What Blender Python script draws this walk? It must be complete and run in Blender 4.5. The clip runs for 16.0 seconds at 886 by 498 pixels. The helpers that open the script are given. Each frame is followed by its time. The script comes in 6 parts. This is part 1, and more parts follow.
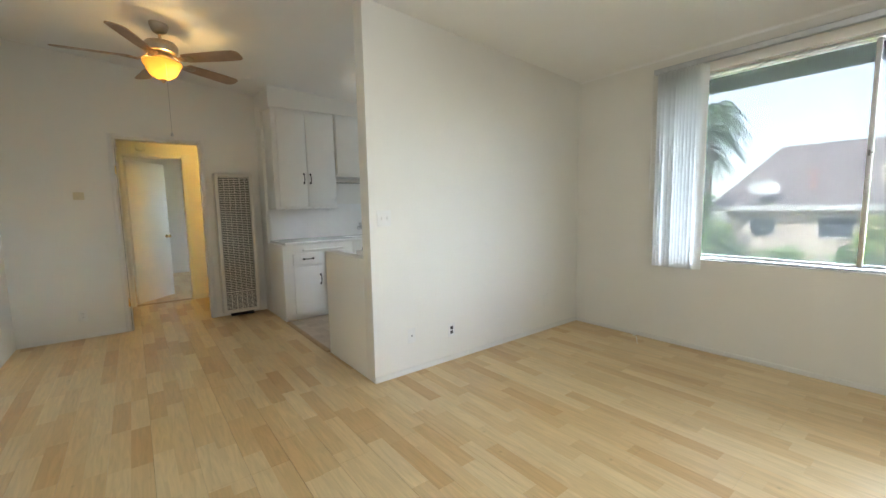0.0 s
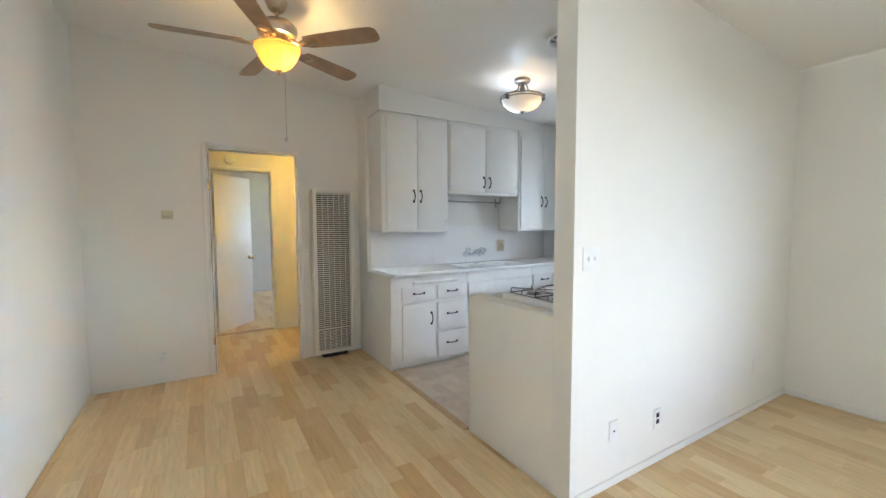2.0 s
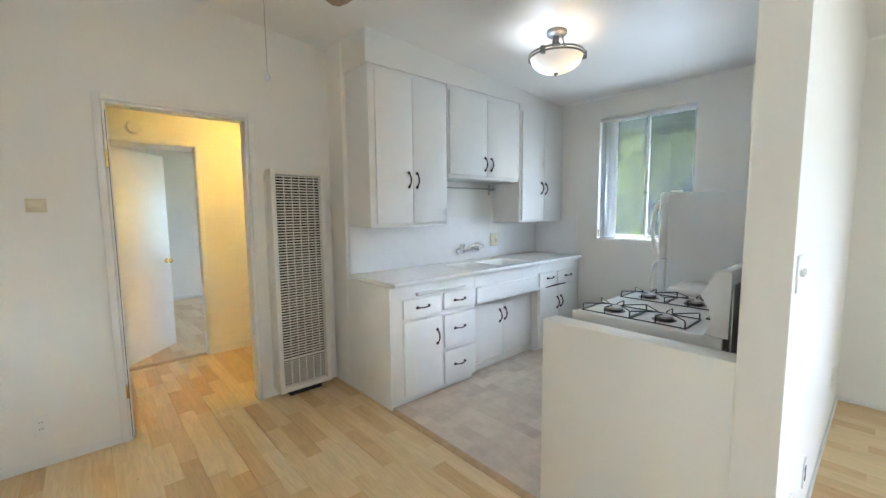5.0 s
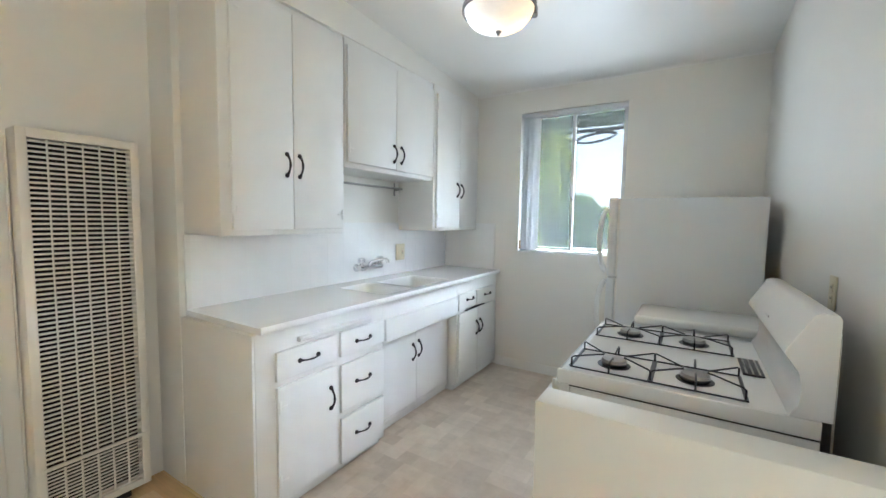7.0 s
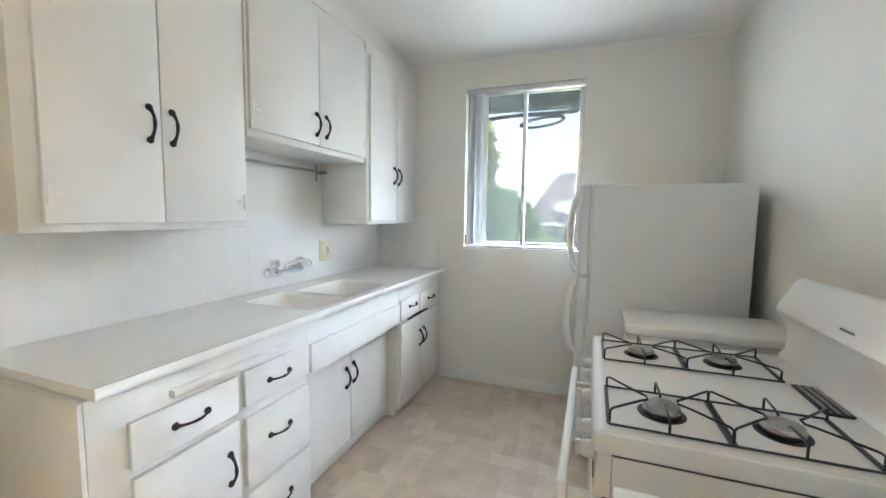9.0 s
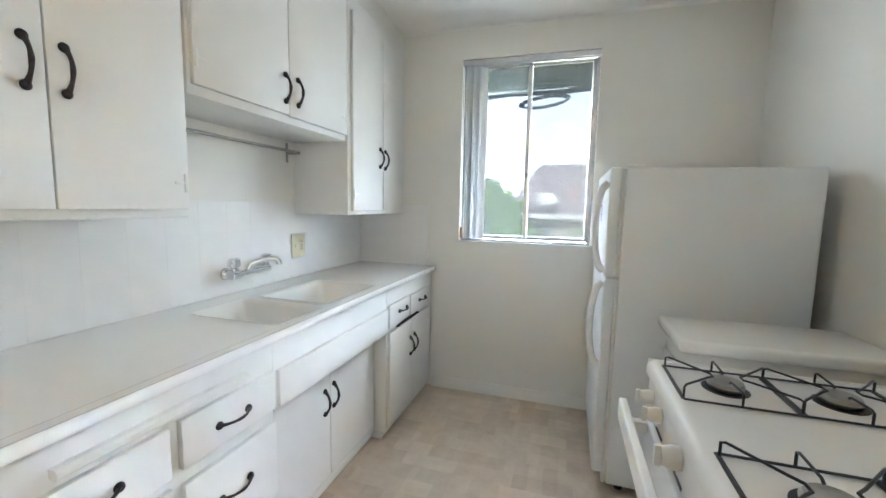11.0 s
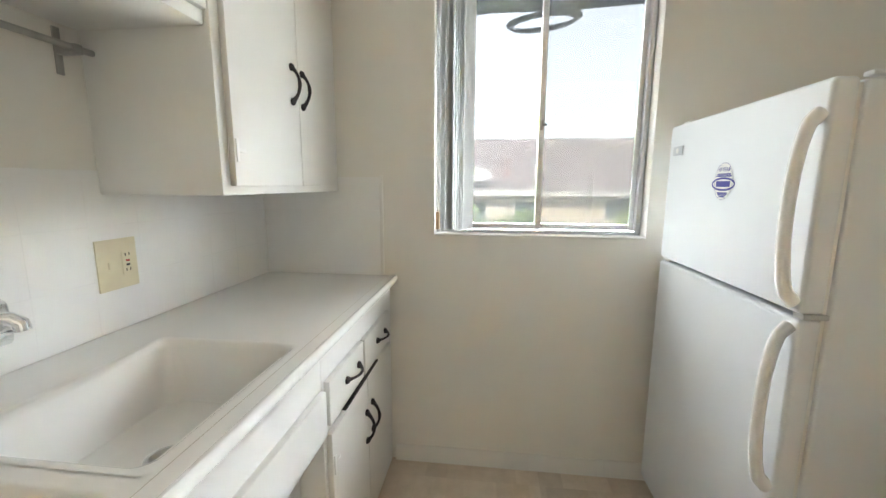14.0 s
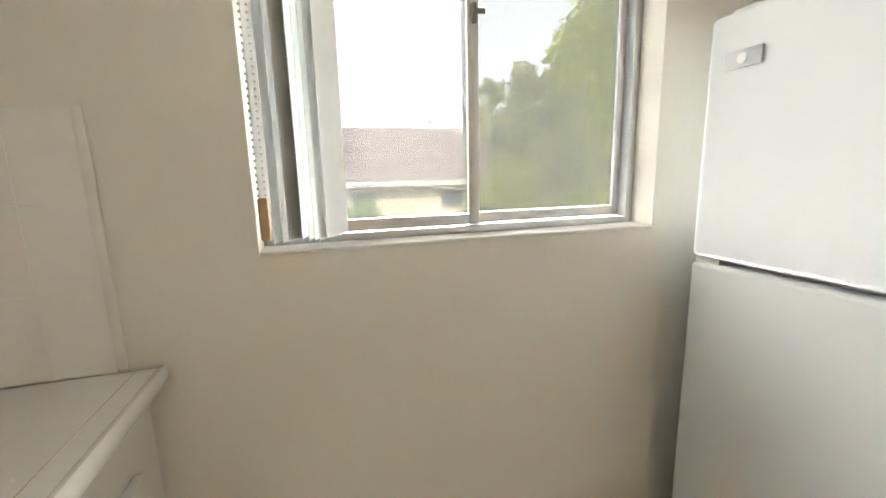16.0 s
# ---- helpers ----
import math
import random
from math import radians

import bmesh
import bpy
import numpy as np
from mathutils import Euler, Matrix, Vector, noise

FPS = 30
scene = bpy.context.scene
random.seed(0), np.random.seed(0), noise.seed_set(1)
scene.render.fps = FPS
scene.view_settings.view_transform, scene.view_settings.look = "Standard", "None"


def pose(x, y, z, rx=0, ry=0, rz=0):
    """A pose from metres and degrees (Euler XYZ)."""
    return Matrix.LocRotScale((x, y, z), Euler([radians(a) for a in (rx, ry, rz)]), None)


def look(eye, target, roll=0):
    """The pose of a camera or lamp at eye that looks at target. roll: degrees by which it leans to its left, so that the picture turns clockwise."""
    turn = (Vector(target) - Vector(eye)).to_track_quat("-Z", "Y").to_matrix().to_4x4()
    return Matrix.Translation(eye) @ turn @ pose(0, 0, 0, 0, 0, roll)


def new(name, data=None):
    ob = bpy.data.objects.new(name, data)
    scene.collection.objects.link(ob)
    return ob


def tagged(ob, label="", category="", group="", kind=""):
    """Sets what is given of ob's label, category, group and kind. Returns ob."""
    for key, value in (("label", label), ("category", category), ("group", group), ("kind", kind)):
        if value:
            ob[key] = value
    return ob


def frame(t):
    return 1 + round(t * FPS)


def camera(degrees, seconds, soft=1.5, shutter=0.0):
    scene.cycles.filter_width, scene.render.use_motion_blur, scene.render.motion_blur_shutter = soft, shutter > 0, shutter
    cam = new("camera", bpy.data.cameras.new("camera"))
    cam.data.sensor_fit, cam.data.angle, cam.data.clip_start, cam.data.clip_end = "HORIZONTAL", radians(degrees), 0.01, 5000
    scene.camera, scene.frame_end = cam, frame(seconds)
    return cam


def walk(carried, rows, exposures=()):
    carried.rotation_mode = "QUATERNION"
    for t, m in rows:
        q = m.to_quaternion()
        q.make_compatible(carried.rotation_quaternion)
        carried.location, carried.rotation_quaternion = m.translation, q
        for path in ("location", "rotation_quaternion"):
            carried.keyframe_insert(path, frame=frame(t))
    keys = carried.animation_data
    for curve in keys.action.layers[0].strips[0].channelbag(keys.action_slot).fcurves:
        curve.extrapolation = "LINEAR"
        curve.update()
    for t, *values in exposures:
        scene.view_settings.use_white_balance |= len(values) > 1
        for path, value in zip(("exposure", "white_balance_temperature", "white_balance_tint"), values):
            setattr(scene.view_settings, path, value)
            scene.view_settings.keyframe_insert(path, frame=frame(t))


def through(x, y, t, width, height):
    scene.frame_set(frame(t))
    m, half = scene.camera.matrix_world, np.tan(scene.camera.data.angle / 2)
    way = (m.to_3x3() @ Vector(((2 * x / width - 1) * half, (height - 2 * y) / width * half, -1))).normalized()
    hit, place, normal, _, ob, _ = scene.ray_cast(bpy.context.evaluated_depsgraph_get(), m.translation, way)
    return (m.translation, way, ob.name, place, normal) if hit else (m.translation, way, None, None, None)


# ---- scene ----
cam = camera(95.8, 16.0)
PATH = [
    (0, (0.67, 0.205, 1.317), (-0.905, 1.419, 1.104), -1.1),
    (0.5, (0.302, 0.19, 1.323), (-1.338, 1.316, 1.113), -1.5),
    (1, (-0.048, 0.23, 1.321), (-1.75, 1.264, 1.131), -1.1),
    (1.5, (-0.342, 0.166, 1.365), (-2.06, 1.174, 1.198), -0.4),
    (2, (-0.629, 0.032, 1.416), (-2.337, 1.064, 1.283), -0.2),
    (2.5, (-0.863, -0.049, 1.424), (-2.55, 1.019, 1.312), -0.2),
    (3, (-1.109, -0.074, 1.424), (-2.767, 1.036, 1.286), -0.1),
    (3.2, (-1.201, -0.073, 1.421), (-2.848, 1.051, 1.27), -0.1),
    (5.3, (-1.848, -0.003, 1.447), (-3.274, 1.383, 1.25), -0.2),
    (5.5, (-1.923, 0.032, 1.444), (-3.307, 1.462, 1.245), 0.1),
    (6, (-2.138, 0.167, 1.448), (-3.414, 1.695, 1.255), 0.4),
    (6.5, (-2.337, 0.336, 1.417), (-3.499, 1.956, 1.251), 0.6),
    (7, (-2.484, 0.528, 1.415), (-3.53, 2.226, 1.264), 0.9),
    (7.5, (-2.65, 0.676, 1.413), (-3.564, 2.449, 1.268), 0.9),
    (8, (-2.791, 0.769, 1.406), (-3.576, 2.603, 1.257), 1),
    (8.2, (-2.813, 0.809, 1.396), (-3.566, 2.657, 1.244), 1),
    (10.5, (-3.013, 1.183, 1.385), (-3.657, 3.064, 1.173), 0.9),
    (11, (-3.105, 1.287, 1.373), (-3.693, 3.187, 1.16), 1.2),
    (11.5, (-3.205, 1.404, 1.366), (-3.744, 3.317, 1.143), 1.3),
    (12, (-3.306, 1.589, 1.344), (-3.793, 3.516, 1.121), 1.3),
    (12.5, (-3.405, 1.768, 1.358), (-3.847, 3.702, 1.105), 1.4),
    (13, (-3.514, 1.941, 1.342), (-3.9, 3.884, 1.065), 1.3),
    (13.5, (-3.581, 2.089, 1.338), (-3.898, 4.04, 1.035), 0.9),
    (14, (-3.611, 2.333, 1.343), (-3.841, 4.294, 1.026), 0.3),
    (14.5, (-3.669, 2.596, 1.312), (-3.743, 4.571, 1.004), -0.2),
    (15, (-3.767, 2.884, 1.299), (-3.614, 4.85, 0.963), -0.5),
    (15.5, (-3.755, 3.071, 1.261), (-3.446, 5.018, 0.922), -0.9),
    (16, (-3.738, 3.298, 1.257), (-3.178, 5.185, 0.9), -1.4),
]
walk(cam, [(t, look(eye, target, roll)) for t, eye, target, roll in PATH],
     [(0.0, 7.62, 5800, 5), (0.5, 7.74, 5950, 4), (1.0, 7.92, 5650, 6), (1.5, 8.06, 5400, 7), (3.0, 8.17, 5500, 9), (5.5, 8.48, 5250, 6), (8.0, 8.60, 5650, 6), (10.5, 8.55, 5700, 6), (12.5, 8.50, 5850, 6), (16.0, 8.38, 7200, 9)])
FAN_W, KIT_W, HALL_W = 0.032, 0.0075, 0.32     # lamp strengths

# ---------------- light ----------------
world = bpy.data.worlds.new("world")
scene.world = world
world.use_nodes = True
wn = world.node_tree.nodes
sky = wn.new("ShaderNodeTexSky")
sky.sky_type, sky.sun_disc = "NISHITA", False
sky.sun_elevation, sky.sun_rotation = radians(43), radians(200)
sky.dust_density, sky.air_density, sky.ozone_density = 1.0, 1.0, 1.0
wn["Background"].inputs["Strength"].default_value = 0.05
world.node_tree.links.new(sky.outputs[0], wn["Background"].inputs["Color"])
haze = wn.new("ShaderNodeBackground")     # thin bright overcast over the blue
haze.inputs["Color"].default_value, haze.inputs["Strength"].default_value = (1.0, 0.97, 0.92, 1), 0.44
both_skies = wn.new("ShaderNodeAddShader")
world.node_tree.links.new(wn["Background"].outputs[0], both_skies.inputs[0])
world.node_tree.links.new(haze.outputs[0], both_skies.inputs[1])
world.node_tree.links.new(both_skies.outputs[0], wn["World Output"].inputs["Surface"])

sun = new("sun", bpy.data.lights.new("sun", "SUN"))
sun.data.energy, sun.data.angle, sun.data.color = 2.0, radians(0.6), (1.0, 0.95, 0.86)
sun.matrix_world = look((-5, -14, 14), (0, 0, 0))


# daylight in the far half of the living room window's opening
daylight = new("window_daylight", bpy.data.lights.new("window_daylight", "AREA"))
daylight.data.shape, daylight.data.size, daylight.data.size_y = "RECTANGLE", 1.30, 1.42
daylight.data.energy, daylight.data.color, daylight.data.spread = 0.26, (0.98, 0.99, 1.0), radians(118)
daylight.matrix_world = look((1.06, 4.135, 1.59), (1.06, 0.0, 1.59))

daylight_small = new("kitchen_daylight", bpy.data.lights.new("kitchen_daylight", "AREA"))
daylight_small.data.shape, daylight_small.data.size, daylight_small.data.size_y = "RECTANGLE", 0.84, 1.18
daylight_small.data.energy, daylight_small.data.color, daylight_small.data.spread = 0.047, (0.97, 0.99, 1.0), radians(150)
daylight_small.matrix_world = look((-3.4, 4.262, 1.75), (-2.75, 0.0, 1.70))


def lamp(name, place, watts, colour, radius):
    ob = new(name, bpy.data.lights.new(name, "POINT"))
    ob.data.energy, ob.data.color, ob.data.shadow_soft_size = watts, colour, radius
    ob.location = place
    return ob


# ---------------- materials ----------------
def material(name, colour, rough=0.5, metal=0.0, vary=0.06, scale=3.0, grain=0.0, grain_scale=200.0, bump=0.0, tint=None, coat=0.0, spec=0.5):
    """Painted, moulded or metal surface: base colour with slow mottling, fine grain and relief."""
    m = bpy.data.materials.new(name)
    m.use_nodes = True
    n, l = m.node_tree.nodes, m.node_tree.links
    b = n["Principled BSDF"]
    b.inputs["Roughness"].default_value, b.inputs["Metallic"].default_value = rough, metal
    b.inputs["Coat Weight"].default_value = coat
    b.inputs["Specular IOR Level"].default_value = spec
    co = n.new("ShaderNodeTexCoord")
    big = n.new("ShaderNodeTexNoise")
    big.inputs["Scale"].default_value, big.inputs["Detail"].default_value = scale, 5
    l.new(co.outputs["Object"], big.inputs["Vector"])
    mix = n.new("ShaderNodeMix")
    mix.data_type = "RGBA"
    dark = tint or tuple(c * (1 - 2 * vary) for c in colour)
    mix.inputs["A"].default_value, mix.inputs["B"].default_value = (*dark, 1), (*colour, 1)
    ramp = n.new("ShaderNodeMapRange")
    ramp.inputs["From Min"].default_value, ramp.inputs["From Max"].default_value = 0.3, 0.65
    l.new(big.outputs["Fac"], ramp.inputs["Value"])
    l.new(ramp.outputs[0], mix.inputs["Factor"])
    l.new(mix.outputs["Result"], b.inputs["Base Color"])
    rr = n.new("ShaderNodeMapRange")
    rr.inputs["To Min"].default_value, rr.inputs["To Max"].default_value = rough * 0.85, min(1, rough * 1.15)
    l.new(big.outputs["Fac"], rr.inputs["Value"])
    l.new(rr.outputs[0], b.inputs["Roughness"])
    if bump:
        fine = n.new("ShaderNodeTexNoise")
        fine.inputs["Scale"].default_value, fine.inputs["Detail"].default_value = grain_scale, 3
        l.new(co.outputs["Object"], fine.inputs["Vector"])
        bp = n.new("ShaderNodeBump")
        bp.inputs["Strength"].default_value, bp.inputs["Distance"].default_value = bump, 0.002
        l.new(fine.outputs["Fac"], bp.inputs["Height"])
        l.new(bp.outputs["Normal"], b.inputs["Normal"])
    return m


def emitter(name, colour, strength):
    m = bpy.data.materials.new(name)
    m.use_nodes = True
    b = m.node_tree.nodes["Principled BSDF"]
    b.inputs["Base Color"].default_value = (0.9, 0.88, 0.82, 1)
    b.inputs["Emission Color"].default_value, b.inputs["Emission Strength"].default_value = (*colour, 1), strength
    b.inputs["Roughness"].default_value = 0.3
    return m


def glass_material(name, clear, veil=0.0):
    """Window pane: clear straight through with a dark tint that dims the outdoors, a thin scattering film that lays a
    pale haze veil over the view, and a mirror-like gloss.
    """
    m = bpy.data.materials.new(name)
    m.use_nodes = True
    n, l = m.node_tree.nodes, m.node_tree.links
    n.remove(n["Principled BSDF"])
    tr, gl, mx, fr = (n.new("ShaderNode" + k) for k in ("BsdfTransparent", "BsdfGlossy", "MixShader", "Fresnel"))
    tr.inputs["Color"].default_value = (*clear, 1)
    gl.inputs["Roughness"].default_value = 0.02
    fr.inputs["IOR"].default_value = 1.2
    # the film's share adds the pale outdoor haze, apart from the tint
    film, dusty = n.new("ShaderNodeBsdfTranslucent"), n.new("ShaderNodeMixShader")
    film.inputs["Color"].default_value, dusty.inputs[0].default_value = (0.9, 0.95, 1.0, 1), veil
    l.new(tr.outputs[0], dusty.inputs[1])
    l.new(film.outputs[0], dusty.inputs[2])
    l.new(fr.outputs[0], mx.inputs[0])
    l.new(dusty.outputs[0], mx.inputs[1])
    l.new(gl.outputs[0], mx.inputs[2])
    l.new(mx.outputs[0], n["Material Output"].inputs["Surface"])
    return m


def strip_floor(name):
    """Maple-look laminate: each board printed with narrow staves of differing tone, with fine grain along it."""
    m = bpy.data.materials.new(name)
    m.use_nodes = True
    n, l = m.node_tree.nodes, m.node_tree.links
    b = n["Principled BSDF"]

    def math_node(op, a, c=None):
        k = n.new("ShaderNodeMath")
        k.operation = op
        for i, v in enumerate((a, c)):
            if v is None:
                continue
            if isinstance(v, (int, float)):
                k.inputs[i].default_value = v
            else:
                l.new(v, k.inputs[i])
        return k.outputs[0]

    geo = n.new("ShaderNodeNewGeometry")
    sep = n.new("ShaderNodeSeparateXYZ")
    l.new(geo.outputs["Position"], sep.inputs[0])
    row = math_node("FLOOR", math_node("DIVIDE", sep.outputs["Y"], 0.095))
    wn1 = n.new("ShaderNodeTexWhiteNoise")
    wn1.noise_dimensions = "1D"
    l.new(row, wn1.inputs["W"])
    col = math_node("FLOOR", math_node("ADD", math_node("DIVIDE", sep.outputs["X"], 0.46), math_node("MULTIPLY", wn1.outputs["Value"], 7.0)))
    comb = n.new("ShaderNodeCombineXYZ")
    l.new(row, comb.inputs[0])
    l.new(col, comb.inputs[1])
    wn2 = n.new("ShaderNodeTexWhiteNoise")
    wn2.noise_dimensions = "2D"
    l.new(comb.outputs[0], wn2.inputs["Vector"])
    ramp = n.new("ShaderNodeValToRGB")
    ramp.color_ramp.elements[0].color, ramp.color_ramp.elements[0].position = (0.63, 0.405, 0.180, 1), 0.0
    ramp.color_ramp.elements[1].color, ramp.color_ramp.elements[1].position = (0.78, 0.605, 0.340, 1), 1.0
    e = ramp.color_ramp.elements.new(0.35)
    e.color = (0.70, 0.500, 0.245, 1)
    l.new(wn2.outputs["Value"], ramp.inputs["Fac"])
    mp = n.new("ShaderNodeMapping")
    mp.inputs["Scale"].default_value = (2.5, 28, 28)
    off = n.new("ShaderNodeVectorMath")
    l.new(geo.outputs["Position"], off.inputs[0])
    l.new(wn2.outputs["Color"], off.inputs[1])
    l.new(off.outputs[0], mp.inputs["Vector"])
    grain = n.new("ShaderNodeTexNoise")
    grain.inputs["Scale"].default_value, grain.inputs["Detail"].default_value, grain.inputs["Distortion"].default_value = 1.5, 6, 1.2
    l.new(mp.outputs[0], grain.inputs["Vector"])
    gr = n.new("ShaderNodeMapRange")
    gr.inputs["From Min"].default_value, gr.inputs["From Max"].default_value = 0.3, 0.7
    gr.inputs["To Min"].default_value, gr.inputs["To Max"].default_value = 0.86, 1.06
    l.new(grain.outputs["Fac"], gr.inputs["Value"])
    knots = n.new("ShaderNodeTexVoronoi")
    knots.inputs["Scale"].default_value = 4.5
    l.new(geo.outputs["Position"], knots.inputs["Vector"])
    kr = n.new("ShaderNodeMapRange")
    kr.inputs["From Min"].default_value, kr.inputs["From Max"].default_value = 0.02, 0.06
    kr.inputs["To Min"].default_value, kr.inputs["To Max"].default_value = 0.8, 1.0
    l.new(knots.outputs["Distance"], kr.inputs["Value"])
    both = math_node("MULTIPLY", gr.outputs[0], kr.outputs[0])
    mul = n.new("ShaderNodeMix")
    mul.data_type, mul.blend_type = "RGBA", "MULTIPLY"
    mul.inputs["Factor"].default_value = 1
    l.new(ramp.outputs["Color"], mul.inputs["A"])
    l.new(both, mul.inputs["B"])
    l.new(mul.outputs["Result"], b.inputs["Base Color"])
    rough = n.new("ShaderNodeMapRange")
    rough.inputs["To Min"].default_value, rough.inputs["To Max"].default_value = 0.24, 0.38
    l.new(grain.outputs["Fac"], rough.inputs["Value"])
    l.new(rough.outputs[0], b.inputs["Roughness"])
    bp = n.new("ShaderNodeBump")
    bp.inputs["Strength"].default_value, bp.inputs["Distance"].default_value = 0.03, 0.001
    l.new(grain.outputs["Fac"], bp.inputs["Height"])
    l.new(bp.outputs["Normal"], b.inputs["Normal"])
    return m


def slate_vinyl(name):
    """Sheet vinyl printed with staggered oblong stone blocks in greyed beige, clouded."""
    m = bpy.data.materials.new(name)
    m.use_nodes = True
    n, l = m.node_tree.nodes, m.node_tree.links
    b = n["Principled BSDF"]
    geo = n.new("ShaderNodeNewGeometry")
    cells = []
    for w, h, s in ((0.21, 0.105, 0.5), (0.105, 0.21, 0.37)):
        br = n.new("ShaderNodeTexBrick")
        br.offset, br.squash, br.squash_frequency = s, 0.7, 3
        br.inputs["Color1"].default_value, br.inputs["Color2"].default_value = (0, 0, 0, 1), (1, 1, 1, 1)
        br.inputs["Mortar"].default_value = (0.42, 0.42, 0.42, 1)
        for k, v in (("Scale", 1.0), ("Mortar Size", 0.0016), ("Mortar Smooth", 0.6), ("Brick Width", w), ("Row Height", h)):
            br.inputs[k].default_value = v
        l.new(geo.outputs["Position"], br.inputs["Vector"])
        cells.append(br)
    mixc = n.new("ShaderNodeMix")
    mixc.data_type = "RGBA"
    mixc.inputs["Factor"].default_value = 0.4
    l.new(cells[0].outputs["Color"], mixc.inputs["A"])
    l.new(cells[1].outputs["Color"], mixc.inputs["B"])
    cloud = n.new("ShaderNodeTexNoise")
    cloud.inputs["Scale"].default_value, cloud.inputs["Detail"].default_value, cloud.inputs["Roughness"].default_value = 9, 8, 0.65
    l.new(geo.outputs["Position"], cloud.inputs["Vector"])
    mix2 = n.new("ShaderNodeMix")
    mix2.data_type = "RGBA"
    mix2.inputs["Factor"].default_value = 0.62
    l.new(mixc.outputs["Result"], mix2.inputs["A"])
    l.new(cloud.outputs["Fac"], mix2.inputs["B"])
    ramp = n.new("ShaderNodeValToRGB")
    ramp.color_ramp.elements[0].color, ramp.color_ramp.elements[0].position = (0.50, 0.405, 0.315, 1), 0.22
    ramp.color_ramp.elements[1].color, ramp.color_ramp.elements[1].position = (0.80, 0.695, 0.58, 1), 0.78
    l.new(mix2.outputs["Result"], ramp.inputs["Fac"])
    l.new(ramp.outputs["Color"], b.inputs["Base Color"])
    b.inputs["Roughness"].default_value = 0.42
    bp = n.new("ShaderNodeBump")
    bp.inputs["Strength"].default_value, bp.inputs["Distance"].default_value = 0.15, 0.001
    l.new(mix2.outputs["Result"], bp.inputs["Height"])
    l.new(bp.outputs["Normal"], b.inputs["Normal"])
    return m


M = dict(
    wall=material("wall_paint", (0.835, 0.81, 0.75), 0.55, vary=0.015, scale=1.2, bump=0.12, grain_scale=140),
    ceiling=material("ceiling_paint", (0.885, 0.87, 0.835), 0.42, vary=0.015, scale=1.0, bump=0.10, grain_scale=110),
    trim=material("trim_paint", (0.82, 0.80, 0.76), 0.4, vary=0.02, scale=6, bump=0.06, grain_scale=90),
    cabinet=material("cabinet_enamel", (0.83, 0.815, 0.78), 0.33, vary=0.015, scale=5, bump=0.10, grain_scale=45),
    worktop=material("worktop_enamel", (0.90, 0.89, 0.865), 0.16, vary=0.012, scale=4, bump=0.03, grain_scale=20),
    tile=material("tile_glaze", (0.90, 0.89, 0.87), 0.13, vary=0.012, scale=6, bump=0.03, grain_scale=14),
    grout=material("tile_grout", (0.88, 0.87, 0.85), 0.25, vary=0.015, scale=20),
    iron=material("wrought_iron", (0.055, 0.048, 0.05), 0.42, metal=0.75, vary=0.2, scale=60, bump=0.25, grain_scale=160),
    black=material("black_enamel", (0.02, 0.02, 0.024), 0.3, vary=0.15, scale=30),
    dark=material("dark_void", (0.03, 0.028, 0.026), 0.8, vary=0.2, scale=12),
    hollow_shade=material("heater_hollow_shade", (0.012, 0.011, 0.010), 0.9, vary=0.1, scale=12),
    chrome=material("chrome", (0.80, 0.81, 0.83), 0.09, metal=1, vary=0.03, scale=30),
    steel=material("brushed_steel", (0.45, 0.44, 0.42), 0.32, metal=1, vary=0.08, scale=40),
    nickel=material("brushed_nickel", (0.50, 0.42, 0.32), 0.3, metal=1, vary=0.06, scale=30),
    pewter=material("pewter", (0.24, 0.235, 0.235), 0.38, metal=0.9, vary=0.08, scale=30),
    alu=material("mill_aluminium", (0.60, 0.61, 0.63), 0.36, metal=0.85, vary=0.05, scale=25),
    brass=material("polished_brass", (0.75, 0.55, 0.22), 0.18, metal=1, vary=0.05, scale=30),
    enamel=material("appliance_enamel", (0.86, 0.85, 0.83), 0.15, vary=0.01, scale=4),
    fridge=material("textured_fridge_steel", (0.765, 0.785, 0.80), 0.36, vary=0.0, scale=5, spec=0.3),
    plastic=material("white_plastic", (0.82, 0.81, 0.78), 0.35, vary=0.02, scale=10),
    ivory=material("ivory_plastic", (0.72, 0.65, 0.46), 0.35, vary=0.03, scale=20),
    heater=material("heater_enamel", (0.78, 0.74, 0.66), 0.35, vary=0.02, scale=6),
    door=material("door_paint", (0.81, 0.79, 0.75), 0.4, vary=0.02, scale=4, bump=0.05, grain_scale=60),
    vinyl=slate_vinyl("slate_vinyl"),
    laminate=strip_floor("maple_laminate"),
    subfloor=material("subfloor_joint", (0.22, 0.14, 0.07), 0.8, vary=0.1),
    oak=material("oak_strip", (0.55, 0.36, 0.19), 0.4, vary=0.12, scale=18, bump=0.1),
    blade=material("fan_blade_wood", (0.40, 0.27, 0.17), 0.35, vary=0.1, scale=14),
    slat=material("blind_vinyl", (0.80, 0.815, 0.81), 0.4, vary=0.03, scale=8),
    pane=glass_material("window_pane", (0.090, 0.0905, 0.091), 0.012),
    pane_small=glass_material("kitchen_pane", (0.073, 0.074, 0.075), 0.009),
    screen=glass_material("screened_pane", (0.064, 0.0645, 0.064), 0.008),
)


# ---------------- building blocks ----------------
def ceil_z(y):
    return 2.742 - (y - 1.5) * 0.055 if y >= 1.5 else 2.742 + (1.5 - y) * 0.0945


